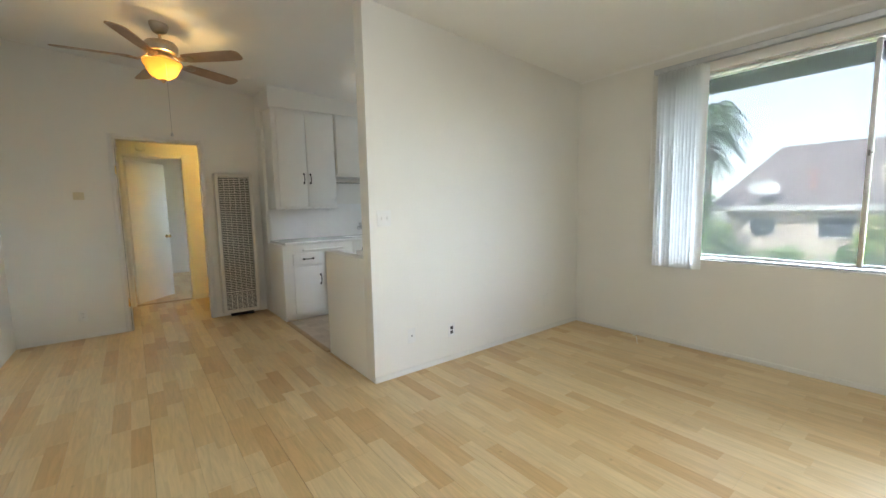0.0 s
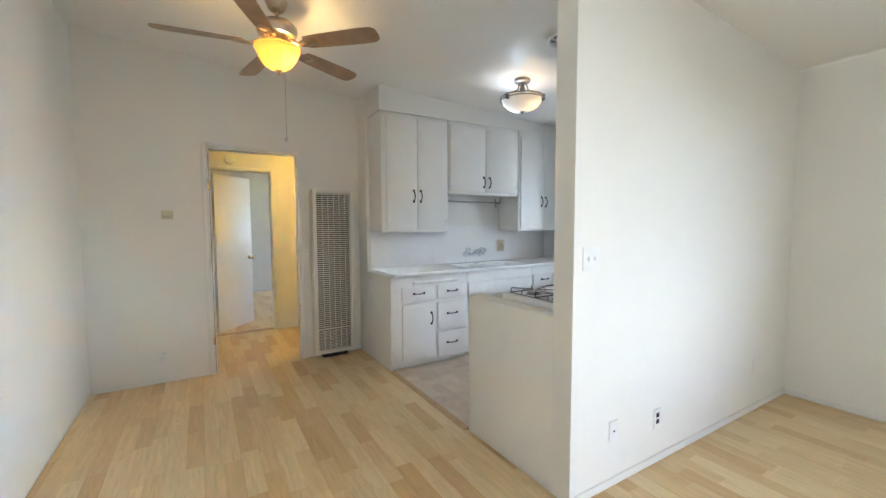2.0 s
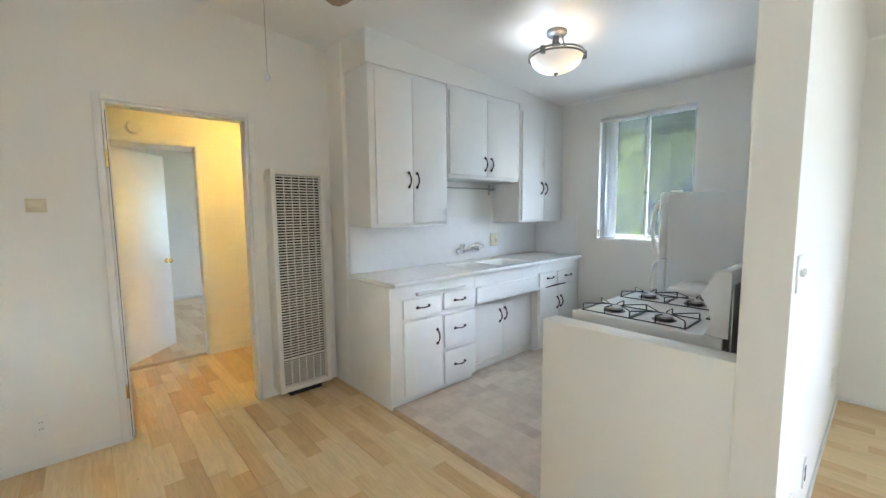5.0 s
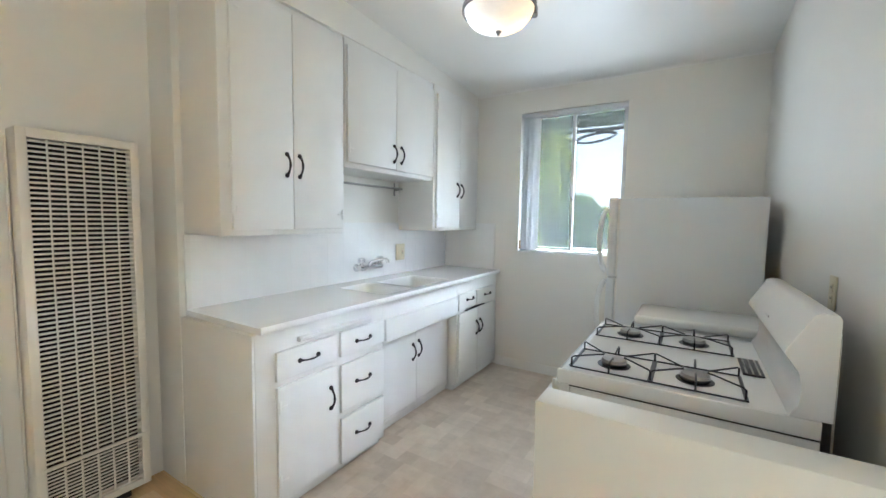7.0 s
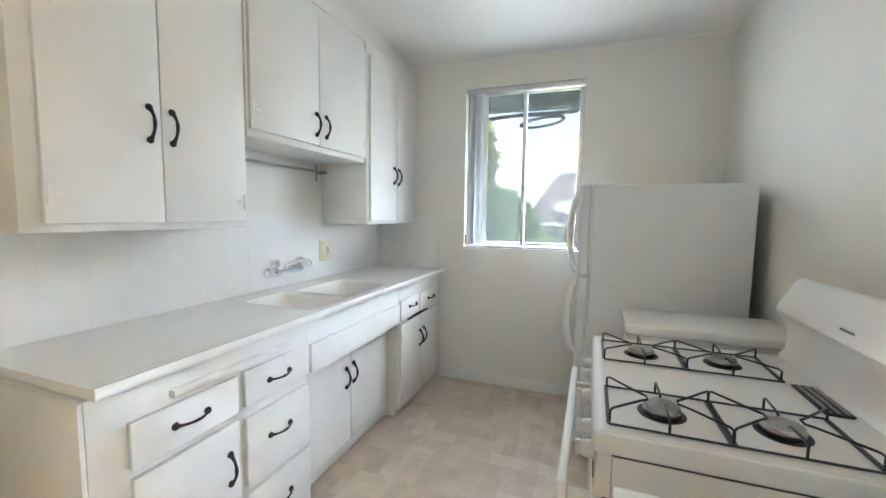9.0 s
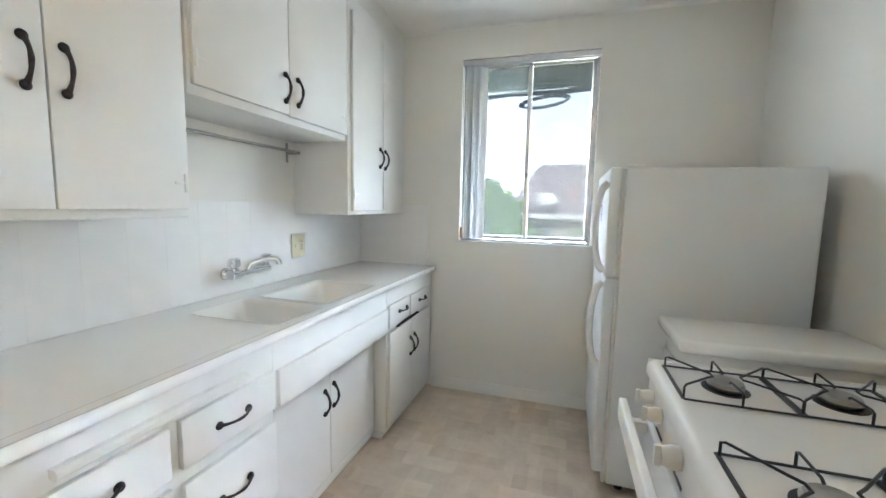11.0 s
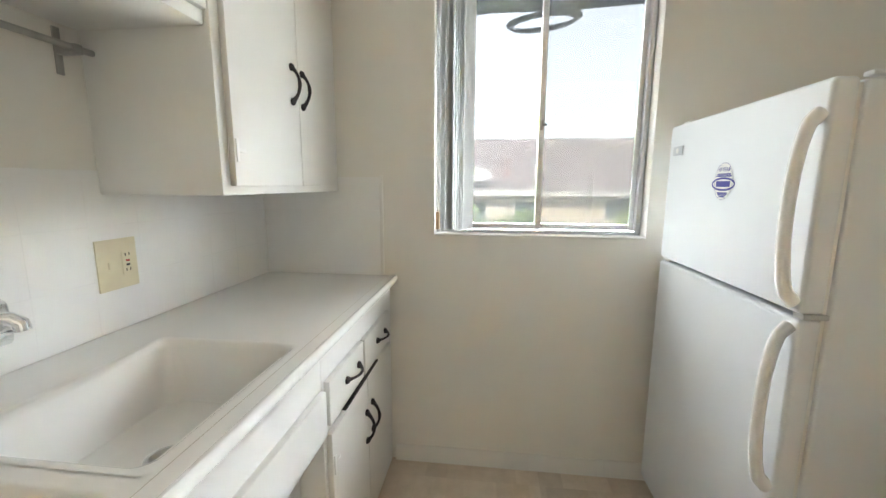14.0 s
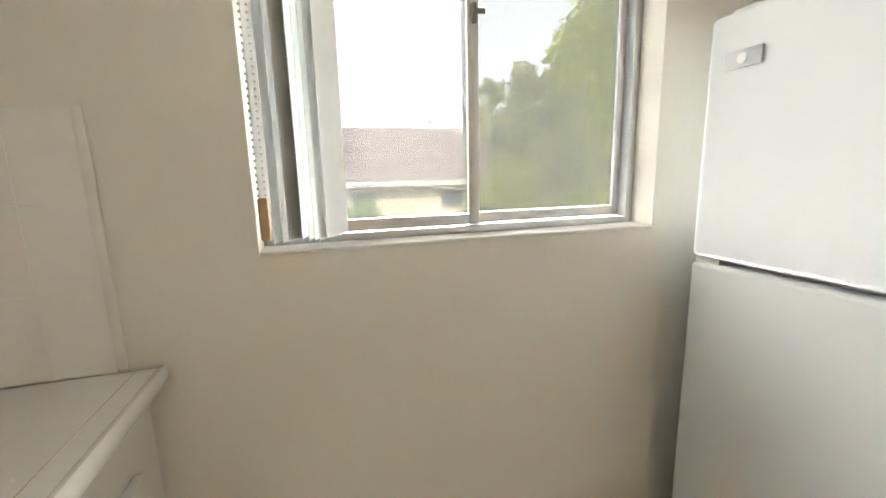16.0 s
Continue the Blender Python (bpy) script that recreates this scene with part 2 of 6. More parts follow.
def add_box(bm, x0, x1, y0, y1, z0, z1, bevel=0.0, seg=2):
    """A box added to bm, with rounded edges."""
    v = [bm.verts.new((x, y, z)) for x in (x0, x1) for y in (y0, y1) for z in (z0, z1)]
    f = [bm.faces.new([v[i] for i in q]) for q in ((0, 1, 3, 2), (4, 6, 7, 5), (0, 4, 5, 1), (2, 3, 7, 6), (0, 2, 6, 4), (1, 5, 7, 3))]
    if bevel:
        edges = list({e for face in f for e in face.edges})
        bmesh.ops.bevel(bm, geom=edges, offset=bevel, segments=seg, profile=0.5, affect="EDGES")
    return bm


def box(x0, x1, y0, y1, z0, z1, bevel=0.0, seg=2):
    return add_box(bmesh.new(), x0, x1, y0, y1, z0, z1, bevel, seg)


def add_lathe(bm, profile, centre, axis="z", steps=32):
    """A turned shape: profile of (radius, height) about an axis through centre."""
    rings = []
    for r, h in profile:
        ring = []
        for i in range(steps):
            a = 2 * math.pi * i / steps
            u, w = r * math.cos(a), r * math.sin(a)
            p = {"z": (u, w, h), "x": (h, u, w), "y": (w, h, u)}[axis]
            ring.append(bm.verts.new(Vector(centre) + Vector(p)))
        rings.append(ring)
    for a, b in zip(rings, rings[1:]):
        for i in range(steps):
            bm.faces.new((a[i], a[(i + 1) % steps], b[(i + 1) % steps], b[i]))
    for ring, flip in ((rings[0], True), (rings[-1], False)):
        bm.faces.new(ring[::-1] if flip else ring)
    return bm


def lathe(profile, centre, axis="z", steps=32):
    return add_lathe(bmesh.new(), profile, centre, axis, steps)


def add_tube(bm, path, radius, steps=8, flat=1.0):
    """A round bar along a path; radius is a number or one for each point."""
    path = [Vector(p) for p in path]
    radii = radius if isinstance(radius, (list, tuple)) else [radius] * len(path)
    rings, last = [], None
    for i, p in enumerate(path):
        d = (path[min(i + 1, len(path) - 1)] - path[max(i - 1, 0)]).normalized()
        if last is None:
            side = d.orthogonal().normalized()
        else:
            side = (last - d * last.dot(d)).normalized()
        last = side
        other = d.cross(side)
        rings.append([bm.verts.new(p + radii[i] * (math.cos(a) * side + flat * math.sin(a) * other)) for a in (2 * math.pi * k / steps for k in range(steps))])
    for a, b in zip(rings, rings[1:]):
        for k in range(steps):
            bm.faces.new((a[k], a[(k + 1) % steps], b[(k + 1) % steps], b[k]))
    bm.faces.new(rings[0][::-1])
    bm.faces.new(rings[-1])
    return bm


def tube(path, radius, steps=8, flat=1.0):
    return add_tube(bmesh.new(), path, radius, steps, flat)


def add_prism(bm, outline, lo, hi, axis):
    """An outline of (a, b) pairs pushed along an axis from lo to hi: axis y takes (x, z), axis x takes (y, z), axis z takes (x, y)."""
    def at(a, b, h):
        return {"y": (a, h, b), "x": (h, a, b), "z": (a, b, h)}[axis]
    p = [bm.verts.new(at(a, b, lo)) for a, b in outline]
    q = [bm.verts.new(at(a, b, hi)) for a, b in outline]
    bm.faces.new(p)
    bm.faces.new(q[::-1])
    for i in range(len(p)):
        j = (i + 1) % len(p)
        bm.faces.new((p[j], p[i], q[i], q[j]))
    return bm


def prism(outline, lo, hi, axis):
    return add_prism(bmesh.new(), outline, lo, hi, axis)


def mesh_of(name, bm, mat, smooth=True):
    bmesh.ops.recalc_face_normals(bm, faces=bm.faces)
    me = bpy.data.meshes.new(name)
    bm.to_mesh(me)
    bm.free()
    me.materials.append(mat)
    if smooth:
        me.polygons.foreach_set("use_smooth", [True] * len(me.polygons))
        me.set_sharp_from_angle(angle=radians(40))
    return me


def thing(name, place, label, category, group="", kind=""):
    """An empty at the thing's base that holds its parts."""
    ob = new(name)
    ob.empty_display_size = 0.05
    ob.location = place
    return tagged(ob, label, category, group, kind)


def origin(ob):
    p = Vector(ob.location)
    while ob.parent:
        ob = ob.parent
        p += Vector(ob.location)
    return p


def part(name, bm, mat, parent, label=""):
    """One mesh under a thing or part; bm is in world coordinates."""
    bmesh.ops.translate(bm, verts=bm.verts, vec=-origin(parent))
    ob = new(name, mesh_of(name, bm, mat))
    ob.parent = parent
    return tagged(ob, label)


def single(name, bm, mat, label, category, kind="", group=""):
    """A thing or piece of the setting that is one mesh."""
    return tagged(new(name, mesh_of(name, bm, mat)), label, category, group, kind)


def wall(name, axis, lo, hi, a0, a1, z0, z1, holes, mat, label, sloped=False):
    """A wall of thickness lo..hi along axis, from a0 to a1 across, with openings (a0, a1, z0, z1) through it."""
    cuts = sorted({a0, a1, *(v for h in holes for v in h[:2]), *([1.5] if sloped and a0 < 1.5 < a1 else [])})
    levels = sorted({z0, z1, *(v for h in holes for v in h[2:])})
    bm = bmesh.new()
    seen = {}

    def vert(d, a, z):
        y = a if axis == "x" else d
        top = ceil_z(y) + 0.02 if sloped and z == z1 else z
        key = (round(d, 4), round(a, 4), round(z, 4))
        if key not in seen:
            seen[key] = bm.verts.new((d, a, top) if axis == "x" else (a, d, top))
        return seen[key]

    def solid(i, k):
        if not (0 <= i < len(cuts) - 1 and 0 <= k < len(levels) - 1):
            return False
        a, z = (cuts[i] + cuts[i + 1]) / 2, (levels[k] + levels[k + 1]) / 2
        return not any(h[0] < a < h[1] and h[2] < z < h[3] for h in holes)

    for i in range(len(cuts) - 1):
        for k in range(len(levels) - 1):
            if not solid(i, k):
                continue
            a, b, z, w = cuts[i], cuts[i + 1], levels[k], levels[k + 1]
            for d in (lo, hi):
                bm.faces.new((vert(d, a, z), vert(d, b, z), vert(d, b, w), vert(d, a, w)))
            if not solid(i - 1, k):
                bm.faces.new((vert(lo, a, z), vert(hi, a, z), vert(hi, a, w), vert(lo, a, w)))
            if not solid(i + 1, k):
                bm.faces.new((vert(lo, b, z), vert(hi, b, z), vert(hi, b, w), vert(lo, b, w)))
            if not solid(i, k - 1):
                bm.faces.new((vert(lo, a, z), vert(hi, a, z), vert(hi, b, z), vert(lo, b, z)))
            if not solid(i, k + 1):
                bm.faces.new((vert(lo, a, w), vert(hi, a, w), vert(hi, b, w), vert(lo, b, w)))
    ob = new(name, mesh_of(name, bm, mat, smooth=False))
    return tagged(ob, label, "wall", kind="structure")


# ---------------- the rooms ----------------
XD, YS, YN, XE = -4.90, -0.80, 4.10, 2.4      # door wall, south wall, window wall, east wall
XP, XK, YP = -1.935, -2.06, 1.55               # partition: living face, kitchen face, near end
XB = -4.66                                     # wall behind the worktop
KWIN = (-3.858, -2.955, 1.118, 2.385)
LWIN = (-1.02, 1.78, 0.80, 2.39)

wall("wall_north", "y", YN, YN + 0.14, XB - 0.4, XE + 0.12, -0.02, 3.0, [KWIN, LWIN], M["wall"], "cream painted plaster outer wall with two window openings", True)
wall("wall_west", "x", XD - 0.11, XD, YS - 0.12, 1.53, -0.02, 3.2, [(0.095, 0.900, -0.02, 2.11)], M["wall"], "cream painted plaster wall with a doorway to the hall", True)
wall("wall_south", "y", YS - 0.12, YS, XD, XE, -0.02, 3.2, [], M["wall"], "plain cream painted plaster wall", True)
wall("wall_east", "x", XE, XE + 0.12, YS - 0.12, YN, -0.02, 3.2, [], M["wall"], "plain cream painted plaster wall", True)
wall("wall_kitchen", "x", XD - 0.11, XB, 1.53, YN, -0.02, 3.0, [], M["wall"], "cream painted wall behind the kitchen worktop", True)
single("wall_partition", prism([(YP, -0.02), (YN, -0.02), (YN, ceil_z(YN) + 0.02), (YP, ceil_z(YP) + 0.02)], XK, XP, "x"), M["wall"],
       "cream painted partition between living room and kitchen", "wall", "structure")
single("wall_half", box(-2.815, XK + 0.004, YP + 0.003, 1.660, -0.02, 0.931, 0.006), M["wall"], "low cream painted half wall beside the stove", "wall", "structure")

# ceiling: one sheet that slopes down to the window wall
prof = [(YS - 0.1, ceil_z(YS - 0.1)), (1.5, 2.742)]
for k in range(9):
    a = k / 8 * math.pi / 2
    y = 4.08 + 0.02 * math.sin(a)
    prof.append((y, ceil_z(4.08) - 0.02 * (1 - math.cos(a))))
prof += [(YN + 0.1, prof[-1][1]), (YN + 0.1, 2.9), (1.5, 2.95), (YS - 0.1, 3.15)]
single("ceiling", prism(prof, XD - 0.1, XE + 0.1, "x"), M["ceiling"], "white painted ceiling sloping down to the windows", "ceiling", "structure")

single("floor_base", box(XD - 0.1, XE + 0.1, YS - 0.1, YN + 0.1, -0.12, -0.009), M["subfloor"], "dark underlay below the laminate boards", "floor", "structure")
single("floor_kitchen", box(XB, XK, 1.56, YN, -0.008, 0.0), M["vinyl"], "beige grey slate pattern sheet vinyl floor", "floor", "structure")

# hall and bedroom seen through the doorway
XH, XF = -6.3, -9.58
wall("wall_hall_far", "x", XH - 0.1, XH, -0.6, 2.2, -0.02, 2.44, [(0.155, 0.825, -0.02, 2.07)], M["wall"], "hall wall with the bedroom doorway", False)
wall("wall_hall_south", "y", -0.7, -0.6, XH, XD - 0.11, -0.02, 2.44, [], M["wall"], "plain cream hall wall")
wall("wall_hall_north", "y", 2.2, 2.3, XH, XD - 0.11, -0.02, 2.44, [], M["wall"], "plain cream hall wall")
single("ceiling_hall", box(XH - 0.1, XD - 0.11, -0.7, 2.3, 2.44, 2.5), M["ceiling"], "white painted hall ceiling", "ceiling", "structure")
single("floor_hall", box(XH - 0.1, XD - 0.1, -0.7, 2.3, -0.12, -0.009), M["subfloor"], "dark underlay below the hall boards", "floor", "structure")
wall("wall_bedroom_far", "x", XF - 0.1, XF, -1.6, 3.2, -0.02, 2.44, [], M["wall"], "plain white bedroom wall")
wall("wall_bedroom_south", "y", -1.7, -1.6, XF - 0.1, XH - 0.1, -0.02, 2.44, [], M["wall"], "plain white bedroom wall")
wall("wall_bedroom_north", "y", 3.2, 3.34, XF - 0.1, XH - 0.1, -0.02, 2.44, [(-9.0, -7.0, 0.9, 2.1)], M["wall"], "bedroom outer wall with a window opening")
wall("wall_bedroom_east", "x", XH - 0.1, XH - 0.002, -1.7, -0.7, -0.02, 2.44, [], M["wall"], "plain white bedroom wall")
wall("wall_bedroom_east_end", "x", XH - 0.1, XH - 0.002, 2.3, 3.34, -0.02, 2.44, [], M["wall"], "plain white bedroom wall")
single("ceiling_bedroom", box(XF - 0.1, XH - 0.1, -1.7, 3.3, 2.44, 2.5), M["ceiling"], "white painted bedroom ceiling", "ceiling", "structure")
single("floor_bedroom", box(XF, XH - 0.1, -1.6, 3.2, -0.1, -0.002), M["laminate"], "maple laminate bedroom floor", "floor", "structure")

# ---------------- trim, doors, windows ----------------
def casing(name, xf, y0, y1, top, label, w=0.04):
    """Door casing on a wall face at x = xf, round an opening y0..y1."""
    t = thing(name, (xf, (y0 + y1) / 2, 0), label, "door trim", kind="structure")
    for a, b in ((y0 - w, y0 - 0.002), (y1 + 0.002, y1 + w)):
        part("casing_leg", box(xf + 0.001, xf + 0.018, a, b, 0, top + w, 0.004), M["trim"], t)
    part("casing_head", box(xf + 0.001, xf + 0.020, y0 - 0.001, y1 + 0.001, top + 0.002, top + w - 0.001, 0.004), M["trim"], t)
    return t


casing("door_1", XD, 0.095, 0.900, 2.11, "white painted casing round the open hall doorway")
jamb = thing("door_jamb", (XD - 0.055, 0.55, 0), "white painted jamb lining with old hinge gap", "door trim", kind="structure")
part("jamb_side", box(XD - 0.11, XD + 0.012, 0.096, 0.112, 0, 2.108, 0.002), M["trim"], jamb)
part("jamb_side", box(XD - 0.11, XD + 0.012, 0.883, 0.899, 0, 2.108, 0.002), M["trim"], jamb)
part("jamb_head", box(XD - 0.11, XD + 0.012, 0.1125, 0.8825, 2.094, 2.108, 0.002), M["trim"], jamb)
part("door_stop", box(XD - 0.075, XD - 0.03, 0.1125, 0.124, 0, 2.093, 0.002), M["trim"], jamb)
for z in (0.28, 1.72):
    part("hinge", box(XD + 0.0125, XD + 0.0165, 0.097, 0.1095, z, z + 0.09, 0.001), M["brass"], jamb, "tarnished brass hinge leaf")
part("gap", box(XD + 0.0125, XD + 0.0145, 0.1095, 0.1125, 0.02, 2.05), M["dark"], jamb, "dark brown worn paint edge")
casing("door_2", XH, 0.155, 0.825, 2.07, "white painted casing round the bedroom doorway")
single("threshold_bedroom", prism([(XH - 0.10, 0.001), (XH, 0.001), (XH - 0.02, 0.010), (XH - 0.08, 0.010)], 0.16, 0.82, "y"), M["oak"], "oak threshold strip under the bedroom door", "threshold", "structure")

leaf = thing("bedroom_door", (XH - 0.115, 0.175, 0.012), "white flat bedroom door standing open", "door")
ang = math.atan2(0.458, -0.52)
lb = box(0, 0.69, -0.018, 0.018, 0, 2.02, 0.003)
rot = Matrix.Rotation(ang, 4, "Z")
bmesh.ops.transform(lb, matrix=Matrix.Translation(leaf.location) @ rot, verts=lb.verts)
slab = part("door_leaf", lb, M["door"], leaf)
for side in (-1, 1):
    kb = lathe([(0.027, 0.0), (0.027, 0.004), (0.009, 0.008), (0.009, 0.03), (0.022, 0.038), (0.027, 0.05), (0.02, 0.062), (0.004, 0.066)], (0, 0, 0), "y", 20)
    bmesh.ops.transform(kb, matrix=Matrix.Translation(leaf.location) @ rot @ Matrix.Translation((0.625, side * 0.018, 0.925)) @ Matrix.Diagonal((1, side, 1, 1)), verts=kb.verts)
    part("knob", kb, M["brass"], slab, "round polished brass door knob")

sd = thing("smoke_detector", (XH + 0.0, 0.366, 2.20), "round white smoke detector on the hall wall", "smoke detector")
part("base", lathe([(0.066, 0.001), (0.066, 0.016), (0.06, 0.02)], (XH, 0.366, 2.20), "x", 28), M["plastic"], sd)
part("cover", lathe([(0.056, 0.0201), (0.052, 0.05), (0.02, 0.056)], (XH, 0.366, 2.20), "x", 28), M["plastic"], sd)

bb = M["trim"]
single("baseboard_west", box(XD, XD + 0.008, YS + 0.002, 0.054, 0.0, 0.045, 0.002), bb, "low white painted skirting", "baseboard", "structure")
single("baseboard_hall", box(XH + 0.001, XH + 0.012, 0.868, 2.19, 0.0, 0.07, 0.003), bb, "white painted hall skirting", "baseboard", "structure")
single("baseboard_partition", box(XP + 0.001, XP + 0.012, YP + 0.001, YN - 0.001, 0.0, 0.045, 0.004), bb, "low white painted skirting", "baseboard", "structure")
single("baseboard_north", box(XP + 0.013, XE - 0.001, YN - 0.012, YN - 0.001, 0.0, 0.04, 0.004), bb, "low white painted skirting", "baseboard", "structure")
single("baseboard_kitchen", prism([(YN - 0.001, 0.0), (YN - 0.016, 0.0), (YN - 0.014, 0.05), (YN - 0.009, 0.06), (YN - 0.006, 0.078), (YN - 0.001, 0.08)], -4.045, XK - 0.001, "x"), bb,
       "white moulded skirting under the kitchen window", "baseboard", "structure")
single("baseboard_bedroom", box(XF + 0.001, XF + 0.012, -1.59, 3.19, 0.0, 0.07, 0.003), bb, "white painted bedroom skirting", "baseboard", "structure")
single("trim_transition", prism([(1.515, 0.0005), (1.575, 0.0005), (1.566, 0.008), (1.545, 0.011), (1.524, 0.008)], -4.048, -2.817, "x"), M["oak"],
       "oak strip between laminate and vinyl floor", "floor trim", "structure")


def window(name, x0, x1, z0, z1, panes, sill, label):
    """An aluminium sliding window in the north wall; panes is a list of (x0, x1, depth, glass, latch)."""
    t = thing(name, ((x0 + x1) / 2, YN + 0.09, z0), label, "window", kind="structure")
    ya, yb = YN + 0.070, YN + 0.125
    fr = bmesh.new()
    add_box(fr, x0 + 0.001, x0 + 0.022, ya, yb, z0 + 0.001, z1 - 0.001, 0.002)
    add_box(fr, x1 - 0.022, x1 - 0.001, ya, yb, z0 + 0.001, z1 - 0.001, 0.002)
    add_box(fr, x0 + 0.0225, x1 - 0.0225, ya, yb, z0 + 0.001, z0 + 0.024, 0.002)
    add_box(fr, x0 + 0.0225, x1 - 0.0225, ya, yb, z1 - 0.022, z1 - 0.001, 0.002)
    part("window_frame", fr, M["alu"], t)
    part("window_sill", box(x0 + 0.001, x1 - 0.001, YN - 0.006, ya - 0.001, z0 + 0.0005, z0 + 0.009, 0.003), M["trim"], t)
    for a, b, d, glass, latch in panes:
        y = ya + d
        sash = bmesh.new()
        w = 0.026
        add_box(sash, a, a + w, y, y + 0.018, z0 + 0.026, z1 - 0.024, 0.002)
        add_box(sash, b - w, b, y, y + 0.018, z0 + 0.026, z1 - 0.024, 0.002)
        add_box(sash, a + w, b - w, y, y + 0.018, z0 + 0.026, z0 + 0.026 + w, 0.002)
        add_box(sash, a + w, b - w, y, y + 0.018, z1 - 0.024 - w * 0.8, z1 - 0.024, 0.002)
        so = part("sash", sash, M["alu"], t)
        g = part("pane", box(a + w + 0.0005, b - w - 0.0005, y + 0.0075, y + 0.0105, z0 + 0.0265 + w, z1 - 0.0245 - w * 0.8), glass, so)
        g.visible_shadow = False
        if latch:
            lx, lz = latch
            lt = box(lx - 0.006, lx + 0.006, y - 0.012, y - 0.0005, lz - 0.02, lz + 0.02, 0.002)
            add_box(lt, lx - 0.004, lx + 0.022, y - 0.018, y - 0.0125, lz - 0.004, lz + 0.006, 0.001)
            part("latch", lt, M["pewter"], so, "small grey sash latch")
    return t


window("window_1", *KWIN, [(-3.835, -3.385, 0.006, M["pane_small"], (-3.398, 1.60)), (-3.41, -2.97, 0.030, M["screen"], None)], True,
       "aluminium sliding kitchen window, two panes, with a white sill")
window("window_2", *LWIN, [(-0.995, 0.27, 0.006, M["pane"], (0.257, 1.62)), (0.245, 1.755, 0.030, M["pane"], None)], True,
       "wide aluminium sliding living room window with a white sill")
bw = thing("window_3", (-8, 3.27, 0.9), "bedroom window with an aluminium frame", "window", kind="structure")
f3 = bmesh.new()
for a in ((-8.999, -8.97, 3.24, 3.29, 0.901, 2.099), (-7.03, -7.001, 3.24, 3.29, 0.901, 2.099), (-8.969, -7.031, 3.24, 3.29, 0.901, 0.93), (-8.969, -7.031, 3.24, 3.29, 2.07, 2.099), (-8.015, -7.985, 3.24, 3.29, 0.931, 2.069)):
    add_box(f3, *a, 0.002)
part("window_frame", f3, M["alu"], bw)
# added pane, tinted to cut the daylight that reaches the bedroom
part("pane", box(-8.96, -7.04, 3.262, 3.266, 0.935, 2.065), glass_material("bedroom_dimming_pane", (0.21, 0.215, 0.22)), bw)


def blind(name, x0, x1, ztop, zbot, yc, stack, n, wand_x, wand_z, label, seed, rail_h=0.042):
    """Vertical vinyl blind drawn to one side: head rail, stacked slats and a control wand."""
    rng = random.Random(seed)
    t = thing(name, ((x0 + x1) / 2, yc, ztop), label, "vertical blind")
    rail = prism([(yc - 0.022, ztop - rail_h), (yc - 0.022, ztop - 0.004), (yc - 0.018, ztop), (yc + 0.018, ztop), (yc + 0.022, ztop - 0.004), (yc + 0.022, ztop - rail_h), (yc + 0.012, ztop - rail_h), (yc + 0.012, ztop - rail_h + 0.008), (yc - 0.012, ztop - rail_h + 0.008), (yc - 0.012, ztop - rail_h)], x0, x1, "x")
    part("head_rail", rail, M["alu"], t, "white enamelled aluminium head rail")
    s0, s1 = stack
    for i in range(n):
        x = s0 + (s1 - s0) * (i + 0.5) / n
        a = radians(rng.uniform(52, 74))
        half = 0.040
        outline = []
        for k in range(7):
            u = -half + 2 * half * k / 6
            bow = 0.006 * (1 - (u / half) ** 2)
            outline.append((x + u * math.cos(a) - bow * math.sin(a), yc + u * math.sin(a) + bow * math.cos(a)))
        back = [(px + 0.0010 * math.sin(a), py - 0.0010 * math.cos(a)) for px, py in outline[::-1]]
        part("slat", prism(outline + back, zbot + rng.uniform(0, 0.006), ztop - rail_h - 0.004, "z"), M["slat"], t)
    if wand_x is not None:
        part("wand", tube([(wand_x, yc - 0.005, ztop - rail_h + 0.002), (wand_x - 0.003, yc - 0.006, (ztop + wand_z) / 2), (wand_x - 0.006, yc - 0.006, wand_z)], 0.0045), M["plastic"], t, "thin white control wand")
    return t


blind("vertical_blind", -1.12, 1.86, 2.495, 0.725, 4.045, (-1.07, -0.70), 13, -1.128, 1.33, "white vertical blind drawn open beside the living room window", 3)
kb_ = blind("vertical_blind", -3.857, -2.95, 2.383, 1.14, 4.132, (-3.815, -3.705), 8, None, 0, "narrow white vertical blind drawn open in the kitchen window", 4, 0.034)
ch = bmesh.new()
for i in range(90):
    z = 2.33 - i * 0.0125
    for dx in (0, 0.012):
        bmesh.ops.create_icosphere(ch, subdivisions=1, radius=0.0028, matrix=Matrix.Translation((-3.850 + dx, 4.110, z)))
part("bead_chain", ch, M["steel"], kb_, "grey beaded pull chain")
part("chain_weight", box(-3.853, -3.835, 4.103, 4.117, 1.145, 1.225, 0.004), M["oak"], kb_, "small tan chain weight")


# ---------------- kitchen cabinets ----------------
def pull_mesh(name, axis):
    bm = bmesh.new()
    pts, rad = [], []
    for k in range(15):
        u = -1 + 2 * k / 14
        out = 0.006 + 0.024 * (1 - abs(u) ** 2.2)
        pts.append((out, u * 0.053, 0) if axis == "y" else (out, 0, u * 0.053))
        rad.append(0.0044 + 0.0040 * abs(u) ** 3 + 0.0022 * math.exp(-(u * 3) ** 2))
    add_tube(bm, pts, rad, 8, 0.75)
    for s in (-1, 1):
        c = (0.0008, s * 0.055, 0) if axis == "y" else (0.0008, 0, s * 0.055)
        add_lathe(bm, [(0.012, 0.0), (0.0125, 0.003), (0.009, 0.009), (0.004, 0.012)], c, "x", 12)
    return mesh_of(name, bm, M["iron"])


PULL = {k: pull_mesh("pull_" + k, k) for k in "yz"}


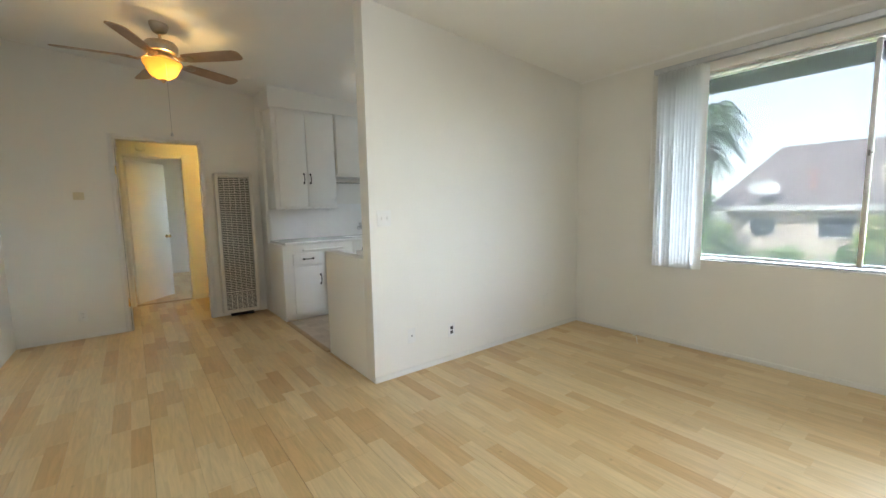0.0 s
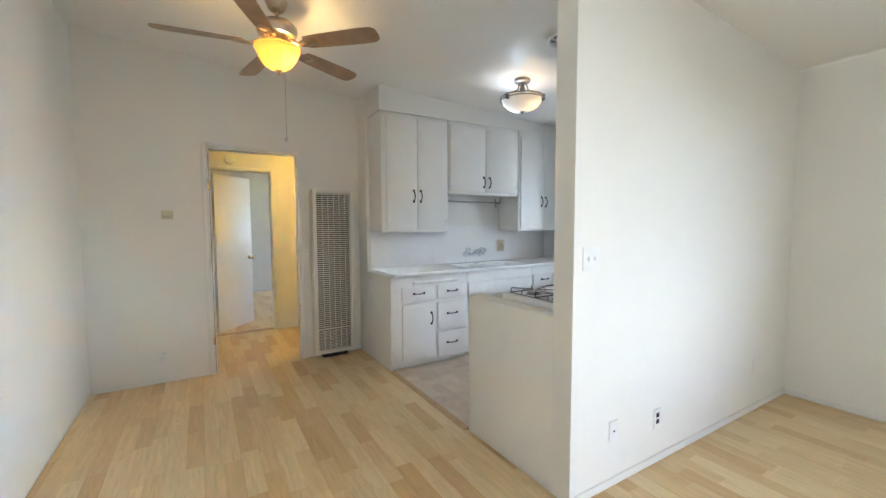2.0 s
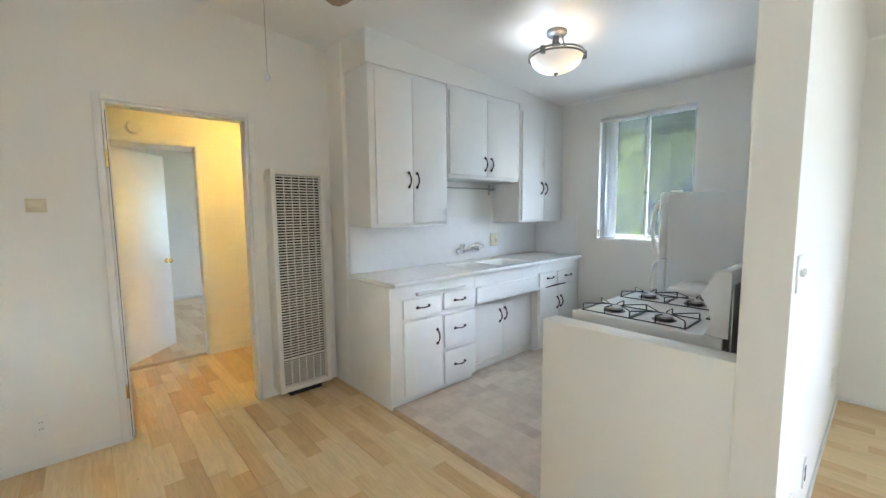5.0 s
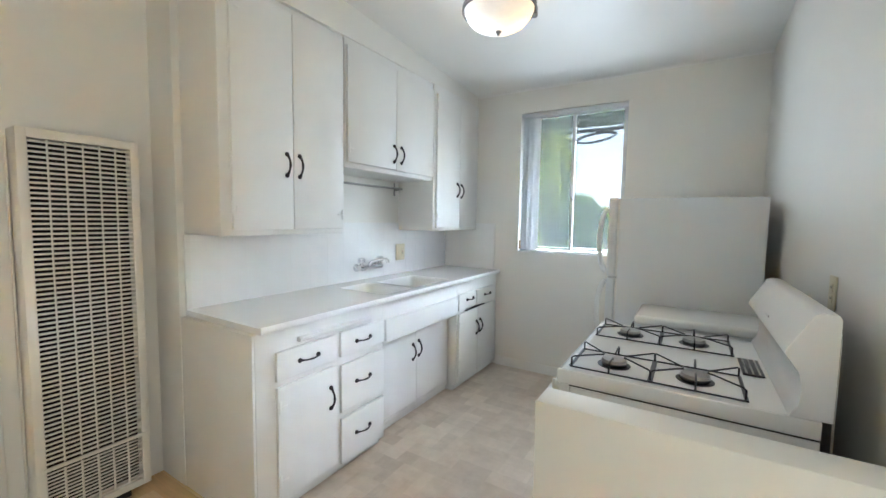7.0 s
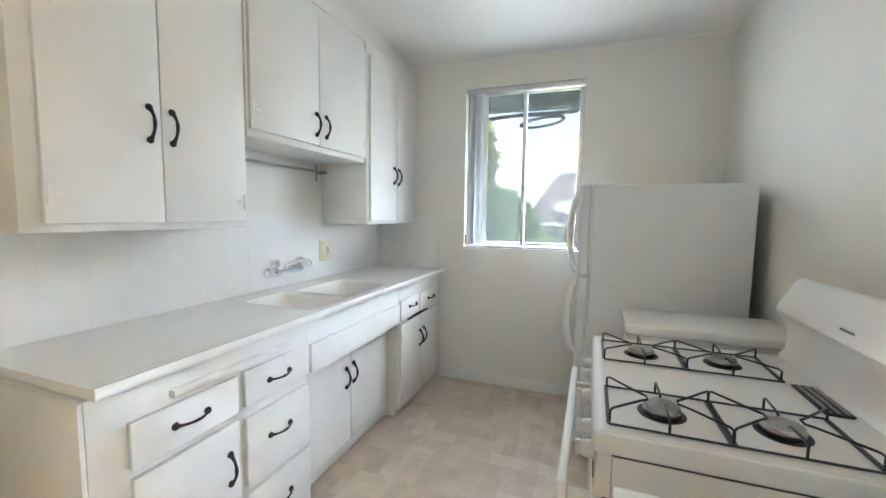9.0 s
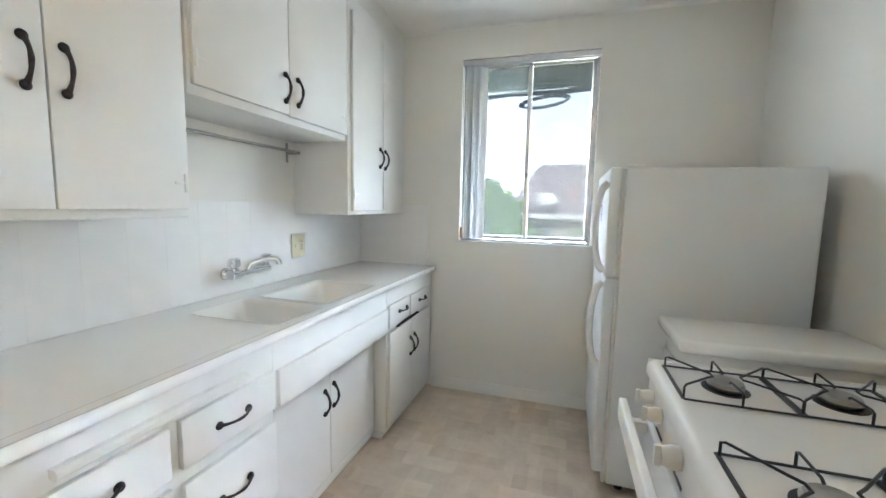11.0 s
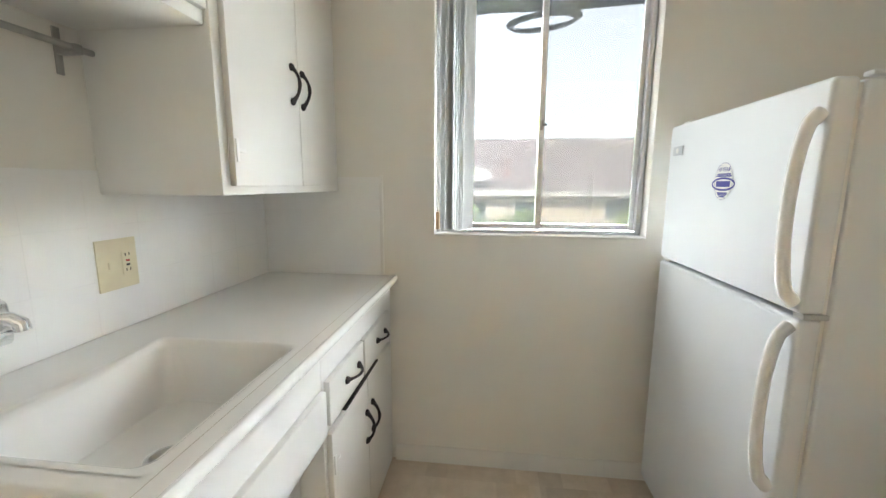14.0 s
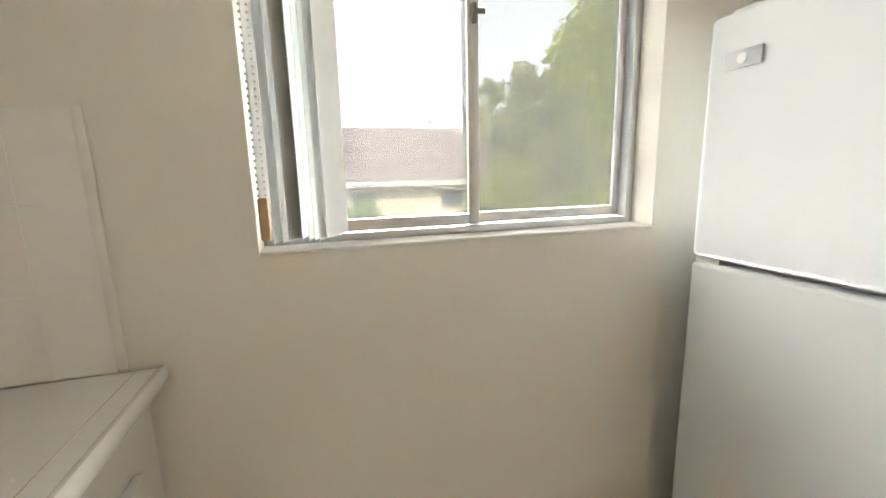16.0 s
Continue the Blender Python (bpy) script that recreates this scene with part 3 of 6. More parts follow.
def pull(parent, x, y, z, axis, turn=0):
    h = new("handle", PULL[axis])
    h.parent = parent
    h.location = Vector((x, y, z)) - origin(parent)
    h.rotation_euler = (0, 0, radians(turn))
    return tagged(h, "black wrought iron bow handle")


def hinge(parent, x, y, z):
    bm = box(x, x + 0.004, y - 0.004, y + 0.010, z - 0.032, z + 0.032, 0.0015)
    add_box(bm, x, x + 0.0035, y + 0.0102, y + 0.048, z - 0.005, z + 0.005, 0.0015)
    add_tube(bm, [(x + 0.004, y - 0.006, z - 0.036), (x + 0.004, y - 0.006, z + 0.036)], 0.0045, 8)
    part("hinge", bm, M["cabinet"], parent, "cabinet hinge painted over in white")


def front(kind, cab, x, y0, y1, z0, z1, handle=None, hinges=(), thick=0.019):
    d = part(kind, box(x + 0.0005, x + thick, y0, y1, z0, z1, 0.0035), M["cabinet"], cab)
    if handle:
        pull(d, x + thick, *handle)
    for hy, hz, s in hinges:
        bm = box(x + thick + 0.0002, x + thick + 0.004, min(hy, hy + s * 0.012), max(hy, hy + s * 0.012), hz - 0.03, hz + 0.03, 0.0012)
        add_box(bm, x + thick + 0.0002, x + thick + 0.0035, min(hy + s * 0.0122, hy + s * 0.045), max(hy + s * 0.0122, hy + s * 0.045), hz - 0.005, hz + 0.005, 0.0012)
        part("hinge", bm, M["cabinet"], d, "hinge painted over in white")
    return d


XC, XU = -4.06, -4.325     # cabinet faces, lower and upper
XU2, XU3 = -4.312, -4.298  # the run of wall cabinets is a little out of line

soff = single("soffit", prism([(1.54, 2.503), (YN - 0.002, 2.503), (YN - 0.002, ceil_z(YN) + 0.01), (1.54, ceil_z(1.54) + 0.01)], XB + 0.0005, XU + 0.018, "x"), M["wall"],
              "white boxed soffit over the wall cabinets", "soffit", "structure")

# wall cabinets
u1 = thing("wall_cabinet", (XU - 0.18, 1.92, 1.32), "tall white painted wall cabinet with two doors", "cabinet", "wall cabinets")
part("body", box(XB + 0.0006, XU, 1.562, 2.3275, 1.318, 2.5015, 0.004), M["cabinet"], u1)
front("door", u1, XU, 1.612, 1.949, 1.345, 2.466, (1.908, 1.684, "z"), [(1.617, 1.43, 1), (1.617, 2.37, 1)])
front("door", u1, XU, 1.953, 2.314, 1.345, 2.466, (1.988, 1.684, "z"), [(2.309, 1.43, -1)])
u2 = thing("wall_cabinet", (XU - 0.18, 2.79, 1.72), "short white painted wall cabinet over the sink", "cabinet", "wall cabinets")
part("body", box(XB + 0.0006, XU2, 2.328, 3.3045, 1.722, 2.5015, 0.004), M["cabinet"], u2)
front("door", u2, XU2, 2.339, 2.812, 1.756, 2.453, (2.785, 1.864, "z"), [(2.344, 1.84, 1), (2.344, 2.36, 1)])
front("door", u2, XU2, 2.816, 3.292, 1.752, 2.450, (2.868, 1.864, "z"), [(3.287, 1.84, -1)])
u3 = thing("wall_cabinet", (XU - 0.18, 3.69, 1.32), "tall white wall cabinet in the corner by the window", "cabinet", "wall cabinets")
part("body", box(XB + 0.0006, XU3, 3.305, YN - 0.001, 1.312, 2.5015, 0.004), M["cabinet"], u3)
front("door", u3, XU3, 3.336, 3.717, 1.336, 2.430, (3.667, 1.67, "z"), [(3.341, 1.43, 1), (3.341, 2.33, 1)])
front("door", u3, XU3, 3.721, 4.030, 1.336, 2.430, (3.740, 1.665, "z"))

rod = thing("towel_rail", (XB + 0.06, 2.95, 1.665), "grey steel towel rail under the short wall cabinet", "towel rail")
part("rail", tube([(XB + 0.050, 2.335, 1.662), (XB + 0.050, 3.29, 1.662)], 0.008, 12), M["steel"], rod)
for y in (2.33, 3.246):
    part("bracket", box(XB + 0.001, XB + 0.006, y - 0.009, y + 0.009, 1.602, 1.712, 0.002), M["steel"], rod)
    part("clip", box(XB + 0.0062, XB + 0.062, y - 0.011, y + 0.011, 1.647, 1.671, 0.004), M["steel"], rod)

# base cabinets
c1 = thing("base_cabinet", (-4.35, 1.97, 0), "white painted base cabinet with drawers and a door", "cabinet", "base cabinets")
part("body", box(XB + 0.001, XC, 1.545, 2.3945, 0.045, 0.8985, 0.004), M["cabinet"], c1)
part("plinth", box(XB + 0.001, XC - 0.03, 1.56, 2.3945, 0.001, 0.0445), M["cabinet"], c1)
part("end_panel", box(XB + 0.001, XC - 0.001, 1.532, 1.5445, 0.001, 0.8975, 0.002), M["cabinet"], c1)
front("drawer", c1, XC, 1.641, 2.002, 0.658, 0.796, (1.820, 0.728, "y"))
front("door", c1, XC, 1.643, 2.004, 0.085, 0.630, (1.957, 0.470, "z"), [(1.648, 0.535, 1), (1.648, 0.18, 1)])
front("drawer", c1, XC, 2.033, 2.383, 0.662, 0.799, (2.203, 0.726, "y"))
front("drawer", c1, XC, 2.036, 2.386, 0.350, 0.616, (2.202, 0.497, "y"))
front("drawer", c1, XC, 2.036, 2.388, 0.058, 0.317, (2.200, 0.197, "y"))
part("bread_board", prism([(XC + 0.0005, 0.820), (XC + 0.02, 0.818), (XC + 0.028, 0.824), (XC + 0.028, 0.836), (XC + 0.02, 0.842), (XC + 0.0005, 0.840)], 1.763, 2.262, "y"), M["cabinet"], c1, "edge of a slide-out bread board")

c2 = thing("base_cabinet", (-4.35, 2.85, 0), "white painted sink cabinet with recessed doors", "cabinet", "base cabinets")
XR = XC - 0.085
part("body", box(XB + 0.001, XR, 2.395, 3.3115, 0.045, 0.72, 0.003), M["cabinet"], c2)
part("plinth", box(XB + 0.001, XR - 0.01, 2.395, 3.3115, 0.001, 0.0445), M["cabinet"], c2)
part("header", box(XR + 0.001, XC, 2.395, 3.3115, 0.636, 0.8985, 0.003), M["cabinet"], c2)
part("apron", box(XC + 0.0005, XC + 0.019, 2.408, 3.301, 0.656, 0.788, 0.0035), M["cabinet"], c2)
part("base_rail", box(XR + 0.0005, XR + 0.012, 2.397, 3.309, 0.046, 0.075, 0.002), M["cabinet"], c2)
front("door", c2, XR, 2.412, 2.853, 0.080, 0.626, (2.806, 0.462, "z"), [(2.417, 0.52, 1), (2.417, 0.17, 1)], 0.016)
front("door", c2, XR, 2.856, 3.298, 0.080, 0.626, (2.878, 0.472, "z"), [], 0.016)

c3 = thing("base_cabinet", (-4.35, 3.70, 0), "white painted base cabinet by the window wall", "cabinet", "base cabinets")
part("body", box(XB + 0.001, XC, 3.312, YN - 0.0185, 0.045, 0.8985, 0.004), M["cabinet"], c3)
part("plinth", box(XB + 0.001, XC - 0.03, 3.312, YN - 0.0185, 0.001, 0.0445), M["cabinet"], c3)
front("drawer", c3, XC, 3.322, 3.622, 0.670, 0.803, (3.505, 0.744, "y"))
front("drawer", c3, XC, 3.638, 3.986, 0.667, 0.799, (3.842, 0.738, "y"))
front("door", c3, XC, 3.326, 3.659, 0.068, 0.642, (3.632, 0.47, "z"), [(3.331, 0.54, 1), (3.331, 0.16, 1)])
front("door", c3, XC, 3.662, 4.0, 0.068, 0.646, (3.700, 0.475, "z"))

# the gap's shade is modelled as a solid dark strip between the fronts
part("gap", prism([(3.44, 0.6475), (3.80, 0.6485), (3.80, 0.654), (3.62, 0.660)], XC + 0.0004, XC + 0.0182, "x"), M["dark"], c3, "dark uneven strip standing in for the shaded gap under the drawers")

# worktop with two sunk basins
XW = -4.035
wt = thing("worktop", (-4.34, 2.85, 0.901), "long white glossy worktop with a double sink", "worktop")
B1, B2 = (-4.507, -4.092, 2.455, 2.755), (-4.48, -4.097, 2.80, 3.27)
xs = [XB + 0.0075, B1[0], B2[0], B2[1], B1[1], XW - 0.008]
ys = [1.556, B1[2], B1[3], B2[2], B2[3], YN - 0.009]
top = bmesh.new()
grid = {}


def gv(x, y, z=0.930):
    k = (round(x, 4), round(y, 4), round(z, 4))
    if k not in grid:
        grid[k] = top.verts.new((x, y, z))
    return grid[k]


for xa, xb in zip(xs, xs[1:]):
    for yq, yr in zip(ys, ys[1:]):
        cx, cy = (xa + xb) / 2, (yq + yr) / 2
        if any(b[0] < cx < b[1] and b[2] < cy < b[3] for b in (B1, B2)):
            continue
        top.faces.new((gv(xa, yq), gv(xb, yq), gv(xb, yr), gv(xa, yr)))
for y in ys:
    for x in xs:
        gv(x, y)
lip = [(XW - 0.008, 0.930), (XW - 0.004, 0.9335), (XW + 0.003, 0.934), (XW + 0.007, 0.929), (XW + 0.007, 0.907), (XW + 0.002, 0.901), (XW - 0.03, 0.901)]
for yq, yr in zip(ys, ys[1:]):
    for (xa, za), (xb, zb) in zip(lip, lip[1:]):
        top.faces.new((gv(xa, yq, za), gv(xb, yq, zb), gv(xb, yr, zb), gv(xa, yr, za)))
for xa, xb in zip(xs, xs[1:]):
    top.faces.new((gv(xa, ys[0]), gv(xb, ys[0]), gv(min(xb, XW - 0.03), ys[0], 0.901), gv(xa, ys[0], 0.901)))
top.faces.new([gv(x, ys[0], z) for x, z in lip] )
bmesh.ops.remove_doubles(top, verts=top.verts, dist=0.0001)
part("top", top, M["worktop"], wt)


def basin(b, depth):
    """An open bowl with sloped sides and rounded bottom under an opening."""
    bm = bmesh.new()
    rings = []
    for inset, z, r in ((-0.012, 0.9315, 0.02), (0.0, 0.9325, 0.03), (0.006, 0.928, 0.035), (0.012, 0.912, 0.04), (0.022, 0.930 - depth * 0.7, 0.05), (0.034, 0.930 - depth * 0.93, 0.055), (0.065, 0.930 - depth, 0.05)):
        x0, x1, y0, y1 = b[0] + inset, b[1] - inset, b[2] + inset, b[3] - inset
        ring = []
        for cx, cy, a0 in ((x1 - r, y1 - r, 0), (x0 + r, y1 - r, 90), (x0 + r, y0 + r, 180), (x1 - r, y0 + r, 270)):
            for k in range(6):
                a = radians(a0 + 18 * k)
                ring.append(bm.verts.new((cx + r * math.cos(a), cy + r * math.sin(a), z)))
        rings.append(ring)
    for p, q in zip(rings, rings[1:]):
        for k in range(len(p)):
            bm.faces.new((p[k], p[(k + 1) % len(p)], q[(k + 1) % len(p)], q[k]))
    bm.faces.new(rings[-1])
    return bm


part("edge_seam", box(XW - 0.0425, XW - 0.0410, ys[0] + 0.002, ys[-1] - 0.002, 0.9301, 0.9306), material("worn_seam", (0.60, 0.56, 0.50), 0.5, vary=0.15, scale=30), wt, "thin worn seam behind the front edge")
for b in (B1, B2):
    bo = part("basin", basin(b, 0.17), M["worktop"], wt)
    part("drain", lathe([(0.042, 0.0), (0.042, 0.003), (0.034, 0.0035), (0.03, 0.001), (0.006, 0.001)], ((b[0] + b[1]) / 2, (b[2] + b[3]) / 2, 0.7605), "z", 24), M["chrome"], bo, "chrome drain strainer")

# wall-mounted mixer tap
fx, fz = XB + 0.008, 1.030
tap = thing("kitchen_tap", (fx, 2.85, fz), "chrome wall-mounted mixer tap with two handles", "tap")
for y in (2.778, 2.990):
    part("wall_flange", lathe([(0.030, 0.0), (0.030, 0.008), (0.022, 0.018), (0.017, 0.022), (0.017, 0.052)], (fx, y, fz), "x", 20), M["chrome"], tap)
part("mixer_body", tube([(fx + 0.055, y, fz + dz) for y, dz in ((2.758, 0), (2.805, 0), (2.833, 0.002), (2.883, 0.006), (2.933, 0.006), (2.963, 0.004), (3.008, 0.004))], [0.022, 0.023, 0.013, 0.016, 0.014, 0.022, 0.021], 16), M["chrome"], tap)
for y in (2.780, 2.988):
    hb = bmesh.new()
    add_lathe(hb, [(0.017, 0.0), (0.017, 0.014), (0.013, 0.016), (0.013, 0.020)], (fx + 0.055, y, fz + 0.018), "z", 16)
    add_lathe(hb, [(0.026, 0.0), (0.029, 0.006), (0.027, 0.034), (0.020, 0.040), (0.006, 0.041)], (fx + 0.055, y, fz + 0.0382), "z", 9)
    part("tap_handle", hb, M["chrome"], tap)
sp = [(fx + 0.055, 2.868, fz + 0.012), (fx + 0.060, 2.872, fz + 0.030), (fx + 0.072, 2.885, fz + 0.044), (fx + 0.098, 2.912, fz + 0.058), (fx + 0.125, 2.938, fz + 0.064), (fx + 0.146, 2.957, fz + 0.060), (fx + 0.155, 2.966, fz + 0.048), (fx + 0.156, 2.967, fz + 0.034)]
part("spout", tube(sp, [0.016, 0.015, 0.014, 0.012, 0.0115, 0.012, 0.0135, 0.014], 14), M["chrome"], tap)


def plate(name, place, w, h, normal, mat, label, holes, dark, cat="outlet"):
    """A cover plate on a wall with raised inserts; normal is '+x', '-x' or 'y'."""
    x, y, z = place
    t = thing(name, place, label, cat)

    def slab(a0, a1, z0, z1, d0, d1, bev):
        if normal == "+x":
            return box(x + d0, x + d1, y + a0, y + a1, z + z0, z + z1, bev)
        return box(x - d1, x - d0, y + a0, y + a1, z + z0, z + z1, bev)
    part("cover_plate", slab(-w / 2, w / 2, -h / 2, h / 2, 0.0005, 0.006, 0.002), mat, t)
    for nm, a, c, ww, hh, dd, m in holes:
        part(nm, slab(a - ww / 2, a + ww / 2, c - hh / 2, c + hh / 2, 0.0062, 0.0062 + dd, min(ww, hh, dd) * 0.25), m, t)
    return t


TOG = [("toggle", -0.023, 0.002, 0.010, 0.022, 0.012, M["plastic"]), ("toggle", 0.023, 0.002, 0.010, 0.022, 0.012, M["plastic"])]
plate("light_switch", (XP, 1.668, 1.235), 0.116, 0.118, "+x", M["plastic"], "white double toggle switch plate on the partition", TOG, None, "switch")
DUP = lambda m, d: [("socket", 0, 0.019, 0.030, 0.026, 0.002, m), ("socket", 0, -0.019, 0.030, 0.026, 0.002, m)] + [("slot", a, c, 0.003, 0.009, 0.0025, d) for a in (-0.006, 0.006) for c in (0.021, -0.017)]
plate("wall_outlet", (XP, 2.285, 0.265), 0.072, 0.116, "+x", M["plastic"], "white socket plate with dark sockets low on the partition",
      [("socket", 0, 0.019, 0.028, 0.026, 0.002, M["dark"]), ("socket", 0, -0.019, 0.028, 0.026, 0.002, M["dark"])], None)
plate("cable_plate", (XP, 1.88, 0.30), 0.072, 0.116, "+x", M["plastic"], "white cable plate low on the partition", [("jack", 0, 0, 0.009, 0.009, 0.004, M["dark"])], None)
plate("wall_outlet", (XP, 3.55, 0.33), 0.072, 0.116, "+x", M["wall"], "painted-over socket plate low on the partition", DUP(M["wall"], M["trim"]), None)
plate("wall_outlet", (XD, -0.29, 0.245), 0.072, 0.116, "+x", M["plastic"], "white double socket low on the wall beside the doorway", DUP(M["plastic"], M["dark"]), None)
plate("wall_outlet", (XB + 0.0065, 3.325, 1.118), 0.122, 0.142, "+x", M["ivory"], "ivory double plate with socket and switch over the sink",
      [("socket", 0.028, 0.0, 0.034, 0.068, 0.002, M["ivory"]), ("toggle", -0.028, 0.0, 0.008, 0.02, 0.004, M["ivory"])]
      + [("test_button", 0.028, 0.006, 0.012, 0.006, 0.0032, material("red_button", (0.5, 0.06, 0.05), 0.4)), ("reset_button", 0.028, -0.006, 0.012, 0.006, 0.0032, M["black"])]
      + [("slot", 0.028 + a, c, 0.003, 0.008, 0.0026, M["dark"]) for a in (-0.006, 0.006) for c in (0.024, -0.02)], None)
plate("wall_outlet", (XK, 2.36, 1.185), 0.072, 0.116, "-x", M["ivory"], "ivory socket plate on the wall over the stove", DUP(M["ivory"], M["dark"]), None)
plate("thermostat", (XD, -0.215, 1.49), 0.085, 0.075, "+x", M["ivory"], "small ivory wall thermostat beside the doorway",
      [("housing", 0, 0.002, 0.068, 0.05, 0.022, M["ivory"]), ("dial", 0.0, -0.005, 0.036, 0.016, 0.026, M["ivory"])], None, "thermostat")

# ---------------- wall heater ----------------
wh = thing("wall_heater", (XD + 0.07, 1.215, 0.03), "tall cream enamelled wall heater with slotted grille", "heater")
hx0, hx1, hy0, hy1, hz0, hz1 = XD + 0.0005, XD + 0.125, 1.005, 1.425, 0.045, 1.758
cs = bmesh.new()
add_box(cs, hx0, hx1, hy0, hy0 + 0.036, hz0, hz1, 0.006)
add_box(cs, hx0, hx1, hy1 - 0.036, hy1, hz0, hz1, 0.006)
add_box(cs, hx0, hx1 - 0.001, hy0 + 0.030, hy1 - 0.030, hz1 - 0.04, hz1 - 0.001, 0.004)
add_box(cs, hx0, hx1 - 0.001, hy0 + 0.030, hy1 - 0.030, hz0 + 0.001, hz0 + 0.035, 0.004)
part("casing", cs, M["heater"], wh)
# solid box; the shade inside the casing is put into its near-black colour
part("inside", box(hx0, hx1 - 0.045, hy0 + 0.037, hy1 - 0.037, hz0 + 0.036, hz1 - 0.042), M["hollow_shade"], wh, "near-black box standing in for the shaded hollow behind the grille")
part("flue_plate", box(XD + 0.0005, XD + 0.02, hy0 - 0.010, hy0 - 0.001, hz0 + 0.02, hz1 - 0.03, 0.003), M["heater"], wh)
part("access_door", box(hx1 - 0.006, hx1 + 0.004, hy0 + 0.02, hy1 - 0.02, 0.302, 0.318, 0.002), M["heater"], wh)
zs0, zs1 = 0.322, hz1 - 0.042
nsl = 66
sl_mesh = mesh_of("grille_slat", box(-0.0025, 0.0025, hy0 + 0.0365 - 1.215, hy1 - 0.0365 - 1.215, -0.0046, 0.0046, 0.001, 1), M["heater"])
for i in range(nsl):
    s = new("slat", sl_mesh)
    s.parent = wh
    s.location = Vector((hx1 - 0.008, 1.215, zs0 + (i + 0.5) * (zs1 - zs0) / nsl)) - origin(wh)
    s.rotation_euler = (0, radians(8), 0)
rib_mesh = mesh_of("grille_rib", box(-0.004, 0.002, -0.003, 0.003, -(zs1 - zs0) / 2, (zs1 - zs0) / 2, 0.001, 1), M["heater"])
for i in range(5):
    s = new("rib", rib_mesh)
    s.parent = wh
    s.location = Vector((hx1 - 0.001, hy0 + 0.036 + (i + 1) * (hy1 - hy0 - 0.072) / 6, (zs0 + zs1) / 2)) - origin(wh)
for i in range(13):
    s = new("slat", sl_mesh)
    s.parent = wh
    s.location = Vector((hx1 - 0.008, 1.215, 0.088 + i * 0.0165)) - origin(wh)
    s.rotation_euler = (0, radians(35), 0)
rib2 = mesh_of("grille_rib_low", box(-0.004, 0.002, -0.004, 0.004, -0.106, 0.106, 0.001, 1), M["heater"])
for i in range(5):
    s = new("rib", rib2)
    s.parent = wh
    s.location = Vector((hx1 - 0.001, hy0 + 0.036 + (i + 1) * (hy1 - hy0 - 0.072) / 6, 0.19)) - origin(wh)
part("gas_valve", box(hx0 + 0.03, hx1 - 0.02, hy0 + 0.08, hy1 - 0.08, 0.004, 0.044, 0.006), M["dark"], wh, "dark valve base under the casing")

# ---------------- stove ----------------
SY0, SY1, SXF, SXB, SZ = 1.895, 2.665, -2.82, -2.145, 0.925
st = thing("gas_stove", (-2.48, 2.285, 0), "white enamelled freestanding gas stove with black grates", "stove")
part("body", box(-2.775, SXB, SY0 + 0.004, SY1 - 0.004, 0.03, 0.872, 0.004), M["enamel"], st)
part("seam", box(-2.778, SXB - 0.002, SY0 + 0.006, SY1 - 0.006, 0.8725, 0.8765), M["black"], st, "dark gap under the cooktop")
ck = bmesh.new()
add_prism(ck, [(SXF, 0.885), (SXF, 0.905), (SXF + 0.006, 0.919), (SXF + 0.018, 0.926), (SXF + 0.034, 0.9275), (SXF + 0.046, 0.923), (-2.235, 0.923), (-2.215, 0.927), (SXB, 0.928), (SXB, 0.877), (SXF + 0.012, 0.877)], SY0 + 0.012, SY1 - 0.012, "y")
for a, b in ((SY0, SY0 + 0.0115), (SY1 - 0.0115, SY1)):
    s = box(SXF + 0.004, SXB, a, b, 0.877, 0.927, 0.005, 3)
    me_tmp = bpy.data.meshes.new("tmp")
    s.to_mesh(me_tmp)
    s.free()
    ck.from_mesh(me_tmp)
    bpy.data.meshes.remove(me_tmp)
part("cooktop", ck, M["enamel"], st)
bgp = [(SXB + 0.02, 0.86), (SXB + 0.02, 1.192), (SXB + 0.014, 1.203), (-2.160, 1.206), (-2.176, 1.198), (-2.226, 1.105), (-2.229, 1.090), (-2.220, 1.078), (-2.198, 1.045), (-2.190, 1.000), (-2.194, 0.960), (-2.209, 0.935), (-2.212, 0.9285), (SXB + 0.019, 0.9285)]
part("backguard", prism(bgp[1:], SY0 + 0.002, SY1 - 0.002, "y"), M["enamel"], st)
part("rear_panel", box(SXB + 0.0215, SXB + 0.0265, SY0 + 0.02, SY1 - 0.02, 0.2, 1.15), M["steel"], st, "bare galvanised rear panel")
part("logo_plate", box(-2.2215, -2.2190, 2.24, 2.30, 1.117, 1.124), M["steel"], st, "small grey maker's mark")
# front
part("control_panel", prism([(-2.776, 0.775), (-2.812, 0.775), (-2.806, 0.878), (-2.776, 0.878)], SY0 + 0.004, SY1 - 0.004, "y"), M["enamel"], st)
for y in (1.985, 2.095, 2.48, 2.59):
    k = part("knob", lathe([(0.021, 0.0), (0.022, -0.012), (0.018, -0.030), (0.016, -0.034)], (-2.8095, y, 0.832), "x", 20), M["plastic"], st)
    part("grip", box(-2.8555, -2.8436, y - 0.005, y + 0.005, 0.812, 0.852, 0.002), M["plastic"], k)
k = part("knob", lathe([(0.026, 0.0), (0.027, -0.014), (0.022, -0.034), (0.020, -0.038)], (-2.8095, 2.285, 0.832), "x", 24), M["plastic"], st, "larger white oven knob")
part("grip", box(-2.8625, -2.8477, 2.279, 2.291, 0.808, 0.856, 0.002), M["plastic"], k)
